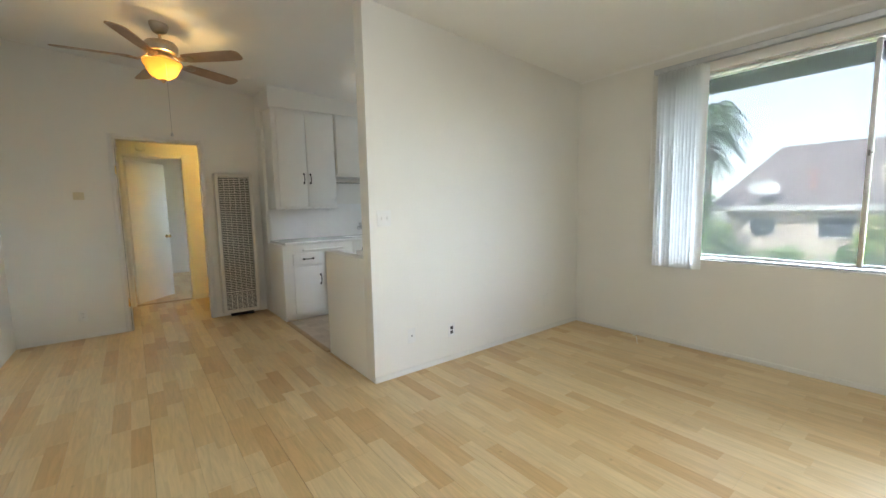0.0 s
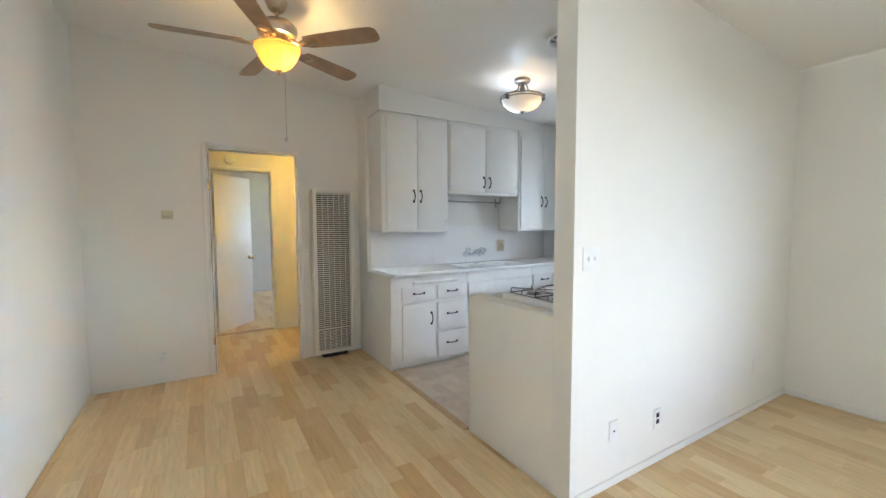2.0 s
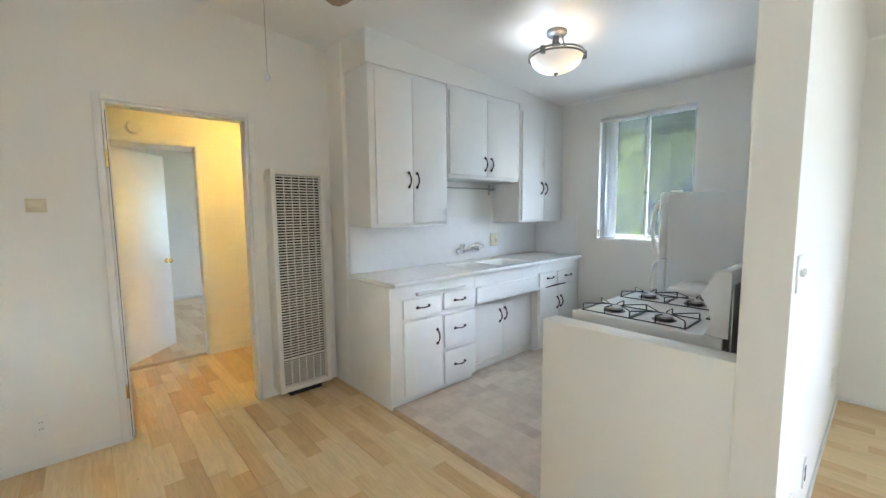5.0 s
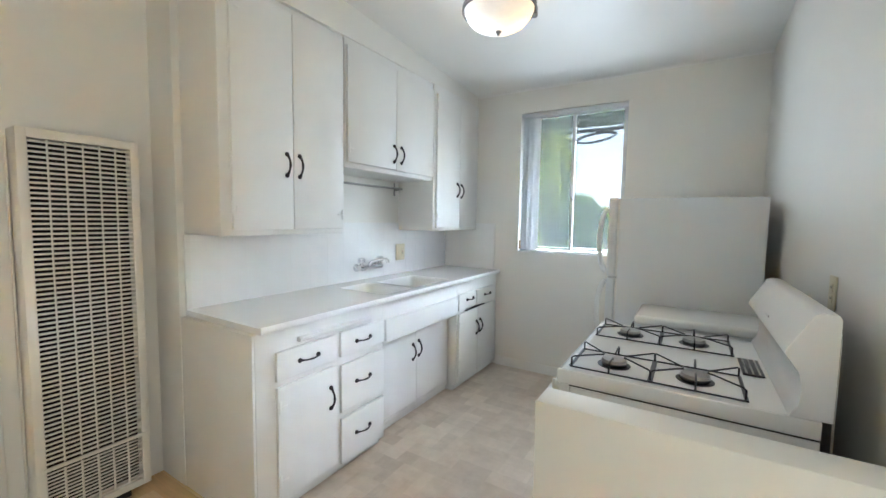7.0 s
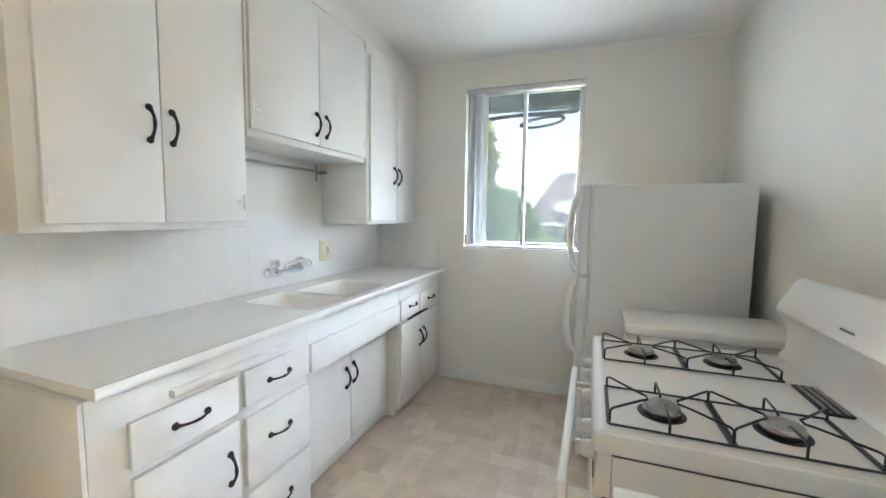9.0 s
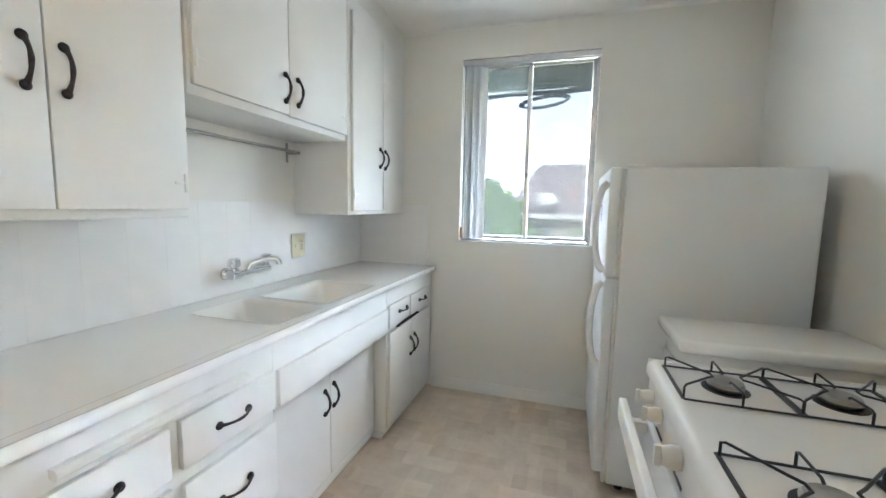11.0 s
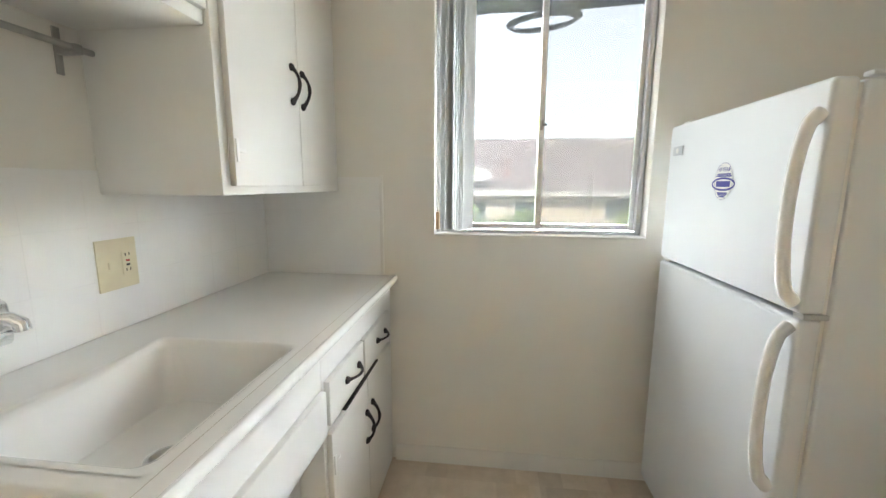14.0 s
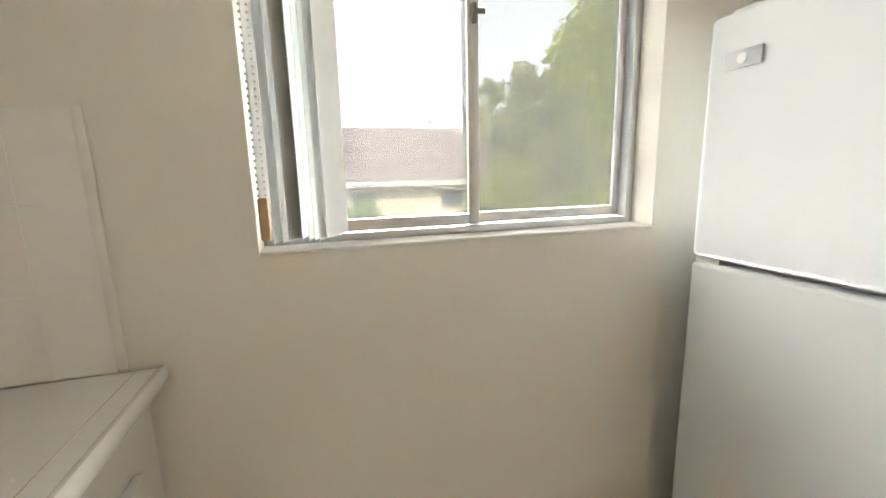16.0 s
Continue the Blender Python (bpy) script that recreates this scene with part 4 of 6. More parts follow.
for k in range(7):
    part("vent_slot", box(-2.8135, -2.8115, SY0 + 0.06 + k * 0.097, SY0 + 0.125 + k * 0.097, 0.780, 0.788), M["black"], st, "short dark vent slot")
part("oven_gap", box(-2.790, -2.7755, SY0 + 0.01, SY1 - 0.01, 0.748, 0.7745), M["black"], st, "dark vent slot over the oven door")
od = part("oven_door", box(-2.815, -2.776, SY0 + 0.004, SY1 - 0.004, 0.195, 0.747, 0.008, 3), M["enamel"], st)
hd = bmesh.new()
add_box(hd, -2.892, -2.868, SY0 + 0.006, SY1 - 0.006, 0.722, 0.790, 0.006, 3)
for y in (SY0 + 0.05, SY1 - 0.05):
    add_box(hd, -2.8682, -2.8152, y - 0.014, y + 0.014, 0.712, 0.744, 0.004)
part("oven_handle", hd, M["plastic"], od)
part("broiler_drawer", box(-2.808, -2.776, SY0 + 0.004, SY1 - 0.004, 0.06, 0.188, 0.006, 3), M["enamel"], st)
for y in (SY0 + 0.05, SY1 - 0.05):
    for x in (-2.74, -2.19):
        part("foot", lathe([(0.02, 0.012), (0.02, 0.024), (0.012, 0.027), (0.012, 0.029)], (x, y, 0.0008), "z", 12), M["black"], st)
vt = part("vent", box(-2.282, -2.222, 2.19, 2.375, 0.9236, 0.930, 0.002), M["black"], st, "black oven vent grille with steel bars")
for k in range(3):
    part("vent_bar", box(-2.274 + k * 0.018, -2.268 + k * 0.018, 2.195, 2.37, 0.9302, 0.933, 0.001), M["steel"], vt)


def grate_bm():
    """Wire pan support: square base wire, two bent V fingers and two short ones, about 0.25 x 0.23."""
    bm = bmesh.new()
    a, b, r = 0.124, 0.110, 0.0029
    ring = [(-a, -b, 0.004), (a, -b, 0.004), (a, b, 0.004), (-a, b, 0.004)]
    for p, q in zip(ring, ring[1:] + ring[:1]):
        add_tube(bm, [p, q], r, 8)
    for s in (-1, 1):
        add_box(bm, s * a - 0.0045, s * a + 0.0045, -b, b, 0.001, 0.006)
        h = 0.036
        v = [(s * a * 0.98, -b * 0.92, 0.004), (s * a * 0.98, -b * 0.92, h - 0.004), (s * a * 0.93, -b * 0.86, h), (s * 0.050, -0.024, h - 0.002), (s * 0.034, -0.010, h - 0.003),
             (s * 0.034, 0.010, h - 0.003), (s * 0.050, 0.024, h - 0.002), (s * a * 0.93, b * 0.86, h), (s * a * 0.98, b * 0.92, h - 0.004), (s * a * 0.98, b * 0.92, 0.004)]
        add_tube(bm, v, r, 8)
        add_tube(bm, [(0, s * b, 0.004), (0, s * b, h - 0.004), (0, s * (b - 0.008), h), (0, s * 0.035, h - 0.003), (0, s * 0.028, h - 0.008)], r, 8)
    return bm


grate_mesh = mesh_of("grate_wire", grate_bm(), M["black"])
for x in (-2.660, -2.418):
    for y in (2.050, 2.500):
        g = new("grate", grate_mesh)
        g.parent = st
        g.location = Vector((x, y, 0.9235)) - origin(st)
        tagged(g, "black wire pan support")
        part("burner_well", lathe([(0.054, 0.0), (0.054, 0.0012), (0.046, 0.0016), (0.02, 0.0016)], (x, y, 0.9232), "z", 32), M["black"], st, "dark burner well")
        part("burner", lathe([(0.036, 0.0), (0.041, 0.004), (0.043, 0.012), (0.040, 0.014), (0.041, 0.0155), (0.038, 0.021), (0.012, 0.023)], (x, y, 0.9249), "z", 32), M["steel"], st, "grey cast burner head")

st.location += Vector((-0.028, -0.030, -0.012))

# ---------------- small cabinet ----------------
sc = thing("base_cabinet", (-2.36, 3.01, 0), "narrow white painted base cabinet with a glossy top", "cabinet")
part("body", box(-2.675, XK - 0.001, 2.845, 3.165, 0.04, 0.877, 0.003), M["cabinet"], sc)
part("plinth", box(-2.65, XK - 0.001, 2.847, 3.163, 0.001, 0.0395), M["cabinet"], sc)
part("top", box(-2.712, XK - 0.001, 2.822, 3.185, 0.878, 0.927, 0.018, 4), M["worktop"], sc)
for kind, z0, z1, hz, ax in (("drawer", 0.62, 0.80, 0.72, "y"), ("door", 0.07, 0.60, 0.30, "z")):
    d = part(kind, box(-2.693, -2.6755, 2.865, 3.147, z0, z1, 0.004), M["cabinet"], sc)
    pull(d, -2.693, 3.005 if ax == "y" else 3.11, hz, ax, 180)

# ---------------- refrigerator ----------------
FY0, FY1, FXF = 3.264, 4.003, -2.932
fr = thing("refrigerator", (-2.5, 3.69, 0), "white two-door top-freezer refrigerator", "refrigerator")
part("body", box(-2.868, -2.128, FY0 + 0.004, FY1 - 0.004, 0.03, 1.548, 0.008, 3), M["fridge"], fr)
part("gasket", box(-2.8795, -2.8685, FY0 + 0.012, FY1 - 0.012, 0.09, 1.54, 0.002), M["plastic"], fr, "grey rubber door seal")
dz = ((1.052, 1.552), (0.085, 1.040))
fd = [part(n, box(FXF, -2.880, FY0, FY1, *z, 0.012, 4), M["fridge"], fr) for n, z in zip(("freezer_door", "refrigerator_door"), dz)]


def fridge_handle(z0, z1, door):
    pts, rad = [], []
    for k in range(21):
        u = k / 20
        bow = math.sin(math.pi * u) ** 0.45 if 0 < u < 1 else 0
        pts.append((FXF - 0.004 - 0.046 * bow, FY0 + 0.018 - 0.012 * math.sin(math.pi * u), z0 + (z1 - z0) * u))
        rad.append(0.019 - 0.003 * bow)
    part("handle", tube(pts, rad, 12, 0.8), M["enamel"], door, "long bowed white door handle")


fridge_handle(1.078, 1.482, fd[0])
fridge_handle(0.62, 1.022, fd[1])
part("kick_plate", box(-2.885, -2.8685, FY0 + 0.02, FY1 - 0.02, 0.025, 0.082, 0.002), M["plastic"], fr)
part("hinge_cover", box(-2.90, -2.80, FY1 - 0.075, FY1 - 0.02, 1.5525, 1.566, 0.004), M["plastic"], fr)
part("hinge_cover", box(-2.86, -2.79, FY0 + 0.004, FY0 + 0.03, 1.5525, 1.563, 0.003), M["plastic"], fr)
part("middle_hinge", box(-2.92, -2.8685, FY1 - 0.06, FY1 - 0.004, 1.0405, 1.0515), M["plastic"], fr)
part("middle_hinge", box(-2.92, -2.8685, FY0 + 0.003, FY0 + 0.035, 1.0405, 1.0515), M["alu"], fr)
for y in (FY0 + 0.06, FY1 - 0.06):
    for x in (-2.80, -2.15):
        part("foot", lathe([(0.02, -0.012), (0.02, 0.0), (0.01, 0.002), (0.01, 0.029)], (x, y, 0.0008), "z", 12), M["black"], fr)
chrome_badge = part("badge", box(FXF - 0.004, FXF - 0.0003, 3.888, 3.962, 1.441, 1.474, 0.0015), M["alu"], fd[0], "small grey maker's plate with an oval")
part("badge_oval", lathe([(0.010, 0.0), (0.010, -0.001), (0.008, -0.0012)], (FXF - 0.0042, 3.925, 1.4575), "x", 20), M["plastic"], chrome_badge)
blue = material("sticker_blue", (0.035, 0.035, 0.30), 0.4, vary=0.03)
SYc, SZc = 3.615, 1.345


def oval(w, h, d, y, z, n=40):
    bm = bmesh.new()
    v = [bm.verts.new((FXF - d, y + w * math.cos(2 * math.pi * k / n), z + h * math.sin(2 * math.pi * k / n))) for k in range(n)]
    q = [bm.verts.new((FXF - d + 0.0004, p.co.y, p.co.z)) for p in v]
    bm.faces.new(v)
    for k in range(n):
        bm.faces.new((v[k], v[(k + 1) % n], q[(k + 1) % n], q[k]))
    return bm


stk = part("sticker", oval(0.048, 0.056, 0.0007, SYc, SZc), M["plastic"], fd[0], "oval white and blue warranty sticker")


def ring(w, h, t, d, y, z, n=48):
    bm = bmesh.new()
    a = [bm.verts.new((FXF - d, y + w * math.cos(2 * math.pi * k / n), z + h * math.sin(2 * math.pi * k / n))) for k in range(n)]
    b = [bm.verts.new((FXF - d, y + (w - t) * math.cos(2 * math.pi * k / n), z + (h - t) * math.sin(2 * math.pi * k / n))) for k in range(n)]
    for k in range(n):
        bm.faces.new((a[k], a[(k + 1) % n], b[(k + 1) % n], b[k]))
    return bm


part("sticker_rim", ring(0.0465, 0.0545, 0.0012, 0.0010, SYc, SZc), blue, stk)
part("sticker_swoosh", ring(0.060, 0.020, 0.006, 0.0012, SYc, SZc - 0.008), blue, stk)
bars = bmesh.new()
add_box(bars, FXF - 0.0014, FXF - 0.0011, SYc - 0.036, SYc + 0.036, SZc - 0.016, SZc + 0.001)
part("sticker_mark", bars, blue, stk, "solid blue bar in place of a name")
for w, z in ((0.034, 0.021), (0.039, 0.0155), (0.026, -0.034), (0.022, -0.039), (0.014, -0.044)):
    part("sticker_line", box(FXF - 0.0012, FXF - 0.0010, SYc - w, SYc + w, SZc + z - 0.0022, SZc + z + 0.0022), blue, stk)


def lettering(text, size, place, mat, parent):
    """Raised words facing west."""
    cu = bpy.data.curves.new("words", "FONT")
    cu.body, cu.size, cu.align_x, cu.align_y, cu.extrude = text, size, "CENTER", "CENTER", 0.0002
    tmp = bpy.data.objects.new("words", cu)
    scene.collection.objects.link(tmp)
    me = bpy.data.meshes.new_from_object(tmp.evaluated_get(bpy.context.evaluated_depsgraph_get()))
    bpy.data.objects.remove(tmp)
    me.transform(Matrix(((0, 0, -1, 0), (-1, 0, 0, 0), (0, 1, 0, 0), (0, 0, 0, 1))))
    me.materials.clear()
    me.materials.append(mat)
    ob = new("lettering", me)
    ob.parent = parent
    ob.location = Vector(place) - origin(parent)
    return tagged(ob, "printed words 10 YEAR in blue")


lettering("10 YEAR", 0.017, (FXF - 0.0013, SYc, SZc + 0.034), blue, stk)


fr.location.z += 0.012

# ---------------- ceiling fan ----------------
def glow_glass(name, colour, through):
    m = bpy.data.materials.new(name)
    m.use_nodes = True
    n, l = m.node_tree.nodes, m.node_tree.links
    b = n["Principled BSDF"]
    b.inputs["Base Color"].default_value, b.inputs["Roughness"].default_value = (*colour, 1), 0.25
    tr, mx, no = n.new("ShaderNodeBsdfTranslucent"), n.new("ShaderNodeMixShader"), n.new("ShaderNodeTexNoise")
    no.inputs["Scale"].default_value = 14
    mc = n.new("ShaderNodeMix")
    mc.data_type = "RGBA"
    mc.inputs["A"].default_value, mc.inputs["B"].default_value = (*(c * 0.8 for c in through), 1), (*through, 1)
    l.new(no.outputs["Fac"], mc.inputs["Factor"])
    l.new(mc.outputs["Result"], tr.inputs["Color"])
    mx.inputs[0].default_value = 0.6
    l.new(b.outputs[0], mx.inputs[1])
    l.new(tr.outputs[0], mx.inputs[2])
    l.new(mx.outputs[0], n["Material Output"].inputs["Surface"])
    return m


FX, FY = -3.455, 0.50
FC = ceil_z(FY)
fan = thing("ceiling_fan", (FX, FY, FC - 0.002), "five-blade wooden ceiling fan with amber glass light, lit", "ceiling fan")
part("canopy", lathe([(0.070, FC + 0.008), (0.068, FC - 0.02), (0.05, FC - 0.06), (0.03, FC - 0.075), (0.012, FC - 0.078)], (FX, FY, 0), "z", 32), M["nickel"], fan)
part("rod", tube([(FX, FY, FC - 0.07), (FX, FY, 2.69)], 0.012, 12), M["nickel"], fan)
part("motor", lathe([(0.02, 2.715), (0.05, 2.708), (0.105, 2.690), (0.122, 2.668), (0.124, 2.640), (0.112, 2.612), (0.080, 2.600), (0.02, 2.598)], (FX, FY, 0), "z", 40), M["nickel"], fan)
part("switch_housing", lathe([(0.02, 2.597), (0.062, 2.596), (0.070, 2.575), (0.060, 2.556), (0.075, 2.548), (0.02, 2.546)], (FX, FY, 0), "z", 32), M["nickel"], fan)
for al in (46, -26, -98, -170, 118):
    T = Matrix.Translation((FX, FY, 2.556)) @ Matrix.Rotation(radians(al), 4, "Z")
    bl = bmesh.new()
    outline = [(0.205, -0.052), (0.30, -0.060), (0.57, -0.069), (0.653, -0.066), (0.683, -0.045), (0.690, 0.0), (0.683, 0.045), (0.653, 0.066), (0.57, 0.069), (0.30, 0.060), (0.205, 0.052), (0.195, 0.03), (0.195, -0.03)]
    add_prism(bl, outline, -0.003, 0.003, "z")
    bmesh.ops.transform(bl, matrix=T @ Matrix.Rotation(radians(-12), 4, "X"), verts=bl.verts)
    bo = part("blade", bl, M["blade"], fan)
    ir = bmesh.new()
    add_tube(ir, [(0.085, 0, 0.034), (0.12, 0.0, 0.012), (0.16, 0, -0.010), (0.21, 0, -0.007)], [0.011, 0.009, 0.010, 0.008], 8)
    add_lathe(ir, [(0.028, -0.011), (0.034, -0.008), (0.034, -0.0045), (0.02, -0.004)], (0.245, 0, 0), "z", 16)
    for s in (-1, 1):
        add_tube(ir, [(0.15, 0, -0.008), (0.18, s * 0.026, -0.008), (0.225, s * 0.03, -0.007), (0.245, s * 0.02, -0.007)], 0.0055, 8)
    bmesh.ops.transform(ir, matrix=T @ Matrix.Rotation(radians(-12), 4, "X"), verts=ir.verts)
    part("blade_iron", ir, M["nickel"], bo)
bowl = bmesh.new()
gp = [(0.070, 2.545), (0.100, 2.548), (0.138, 2.540), (0.142, 2.530), (0.128, 2.505), (0.112, 2.470), (0.090, 2.435), (0.055, 2.410), (0.012, 2.400)]
rings = []
for r, z in gp:
    rings.append([bowl.verts.new((FX + r * math.cos(2 * math.pi * k / 40), FY + r * math.sin(2 * math.pi * k / 40), z)) for k in range(40)])
for a, b in zip(rings[2:], rings[3:]):
    for k in range(40):
        bowl.faces.new((a[k], a[(k + 1) % 40], b[(k + 1) % 40], b[k]))
bmesh.ops.delete(bowl, geom=[v for v in bowl.verts if not v.link_faces], context="VERTS")
part("glass_bowl", bowl, glow_glass("amber_glass", (0.85, 0.58, 0.22), (0.25, 0.125, 0.022)), fan, "lit amber frosted glass bowl")
part("finial", lathe([(0.022, 2.402), (0.024, 2.396), (0.014, 2.386), (0.008, 2.374), (0.002, 2.370)], (FX, FY, 0), "z", 20), M["nickel"], fan)
part("pull_chain", tube([(FX + 0.02, FY + 0.01, 2.54), (FX + 0.135, FY + 0.015, 2.50), (FX + 0.137, FY + 0.015, 2.2), (FX + 0.137, FY + 0.015, 1.945)], 0.0014, 6), M["steel"], fan)
part("chain_fob", lathe([(0.003, 1.958), (0.006, 1.950), (0.011, 1.940), (0.011, 1.932), (0.006, 1.926)], (FX + 0.137, FY + 0.015, 0), "z", 16), M["alu"], fan)
lamp("fan_bulb", (FX + 0.03, FY + 0.035, 2.475), FAN_W, (1.0, 0.68, 0.27), 0.028)
lamp("fan_bulb", (FX - 0.05, FY - 0.02, 2.475), FAN_W * 0.6, (1.0, 0.64, 0.23), 0.028)

# ---------------- kitchen ceiling light ----------------
LX, LY = -3.40, 2.54
LC = ceil_z(LY)
cl = thing("ceiling_light", (LX, LY, LC - 0.002), "semi-flush pewter ceiling light with a glass bowl, lit", "ceiling light")
part("canopy", lathe([(0.072, LC + 0.006), (0.072, LC - 0.020), (0.062, LC - 0.030), (0.030, LC - 0.034)], (LX, LY, 0), "z", 32), M["pewter"], cl)
part("stem", lathe([(0.018, LC - 0.03), (0.018, LC - 0.07), (0.024, LC - 0.075), (0.024, LC - 0.11), (0.012, LC - 0.12)], (LX, LY, 0), "z", 20), M["pewter"], cl)
ZR = 2.515
for k in range(3):
    a = radians(35 + 120 * k)
    c, s = math.cos(a), math.sin(a)
    part("arm", tube([(LX + c * 0.035, LY + s * 0.035, LC - 0.032), (LX + c * 0.055, LY + s * 0.055, LC - 0.10), (LX + c * 0.11, LY + s * 0.11, ZR + 0.045), (LX + c * 0.182, LY + s * 0.182, ZR + 0.018)], 0.0055, 8), M["pewter"], cl)
    lug = box(0.172, 0.204, -0.013, 0.013, ZR - 0.030, ZR + 0.022, 0.004)
    bmesh.ops.transform(lug, matrix=Matrix.Translation((LX, LY, 0)) @ Matrix.Rotation(a, 4, "Z"), verts=lug.verts)
    part("lug", lug, M["pewter"], cl)
for dz_, rr in ((0.012, 0.188), (-0.010, 0.190)):
    rg = bmesh.new()
    pts = [(LX + rr * math.cos(2 * math.pi * k / 48), LY + rr * math.sin(2 * math.pi * k / 48), ZR + dz_) for k in range(49)]
    add_tube(rg, pts, 0.0062, 8)
    part("rim_ring", rg, M["pewter"], cl)
bw2 = bmesh.new()
rings = []
for r, z in ((0.182, ZR + 0.004), (0.180, ZR - 0.012), (0.166, ZR - 0.045), (0.138, ZR - 0.075), (0.095, ZR - 0.098), (0.045, ZR - 0.110), (0.008, ZR - 0.112)):
    rings.append([bw2.verts.new((LX + r * math.cos(2 * math.pi * k / 48), LY + r * math.sin(2 * math.pi * k / 48), z)) for k in range(48)])
for a, b in zip(rings, rings[1:]):
    for k in range(48):
        bw2.faces.new((a[k], a[(k + 1) % 48], b[(k + 1) % 48], b[k]))
part("glass_bowl", bw2, glow_glass("frosted_glass", (0.85, 0.83, 0.78), (0.40, 0.385, 0.355)), cl, "lit frosted white glass bowl")
part("finial", lathe([(0.016, ZR - 0.110), (0.018, ZR - 0.116), (0.010, ZR - 0.122), (0.010, ZR - 0.130), (0.004, ZR - 0.134)], (LX, LY, 0), "z", 16), M["pewter"], cl)
lamp("kitchen_bulb_cool", (LX - 0.085, LY - 0.03, ZR - 0.05), KIT_W, (0.86, 0.95, 1.0), 0.026)
lamp("kitchen_bulb_warm", (LX + 0.085, LY + 0.03, ZR - 0.05), KIT_W * 0.7, (1.0, 0.55, 0.15), 0.026)

# hall light, out of sight round the corner
hl = thing("hall_light", (-5.6, 1.55, 2.44), "flush glass hall ceiling light giving warm light", "ceiling light")
part("base", lathe([(0.09, 2.4395), (0.09, 2.425), (0.02, 2.424)], (-5.6, 1.55, 0), "z", 24), M["plastic"], hl)
part("globe", lathe([(0.03, 2.4235), (0.085, 2.415), (0.10, 2.38), (0.085, 2.34), (0.04, 2.32)], (-5.6, 1.55, 0), "z", 24), emitter("warm_globe", (1.0, 0.56, 0.10), HALL_W), hl)

# ---------------- kitchen ceiling fan vent ----------------
VX, VY = -2.64, 2.27
VZ = ceil_z(VY)
ev = thing("ceiling_vent", (VX, VY, VZ), "round white ceiling exhaust fan grille with swirled bars", "exhaust fan")
part("dark_opening", lathe([(0.118, VZ + 0.004), (0.118, VZ - 0.006), (0.02, VZ - 0.0065)], (VX, VY, 0), "z", 32), M["pewter"], ev, "shadowed opening behind the grille")
for r, t_ in ((0.128, 0.011), (0.078, 0.006)):
    part("ring", (lambda bm: add_tube(bm, [(VX + r * math.cos(2 * math.pi * k / 40), VY + r * math.sin(2 * math.pi * k / 40), VZ - 0.014) for k in range(41)], t_, 8))(bmesh.new()), M["plastic"], ev)
part("hub", lathe([(0.036, VZ - 0.006), (0.038, VZ - 0.018), (0.026, VZ - 0.026), (0.006, VZ - 0.028)], (VX, VY, 0), "z", 24), M["plastic"], ev)
for k in range(9):
    a0 = 2 * math.pi * k / 9
    pts = [(VX + (0.034 + 0.09 * u) * math.cos(a0 + 0.9 * u), VY + (0.034 + 0.09 * u) * math.sin(a0 + 0.9 * u), VZ - 0.015) for u in (0, 0.2, 0.4, 0.6, 0.8, 1.0)]
    part("bar", tube(pts, 0.0055, 6), M["plastic"], ev)

single("cable_stub", tube([(-1.25, 4.085, 0.004), (-1.245, 4.04, 0.006), (-1.20, 3.98, 0.03), (-1.185, 3.97, 0.045), (-1.15, 3.93, 0.012), (-1.10, 3.84, 0.0035)], 0.0032, 8), M["plastic"],
       "short white cable end lying on the laminate floor", "cable")

# ---------------- outside ----------------
def leaf_material(name, a, b, c):
    m = bpy.data.materials.new(name)
    m.use_nodes = True
    n, l = m.node_tree.nodes, m.node_tree.links
    p = n["Principled BSDF"]
    geo = n.new("ShaderNodeNewGeometry")
    ramp = n.new("ShaderNodeValToRGB")
    ramp.color_ramp.elements[0].color, ramp.color_ramp.elements[1].color = (*a, 1), (*c, 1)
    e = ramp.color_ramp.elements.new(0.5)
    e.color = (*b, 1)
    l.new(geo.outputs["Random Per Island"], ramp.inputs["Fac"])
    l.new(ramp.outputs["Color"], p.inputs["Base Color"])
    p.inputs["Roughness"].default_value = 0.45
    tr, mx = n.new("ShaderNodeBsdfTranslucent"), n.new("ShaderNodeMixShader")
    l.new(ramp.outputs["Color"], tr.inputs["Color"])
    mx.inputs[0].default_value = 0.5
    l.new(p.outputs[0], mx.inputs[1])
    l.new(tr.outputs[0], mx.inputs[2])
    l.new(mx.outputs[0], n["Material Output"].inputs["Surface"])
    return m


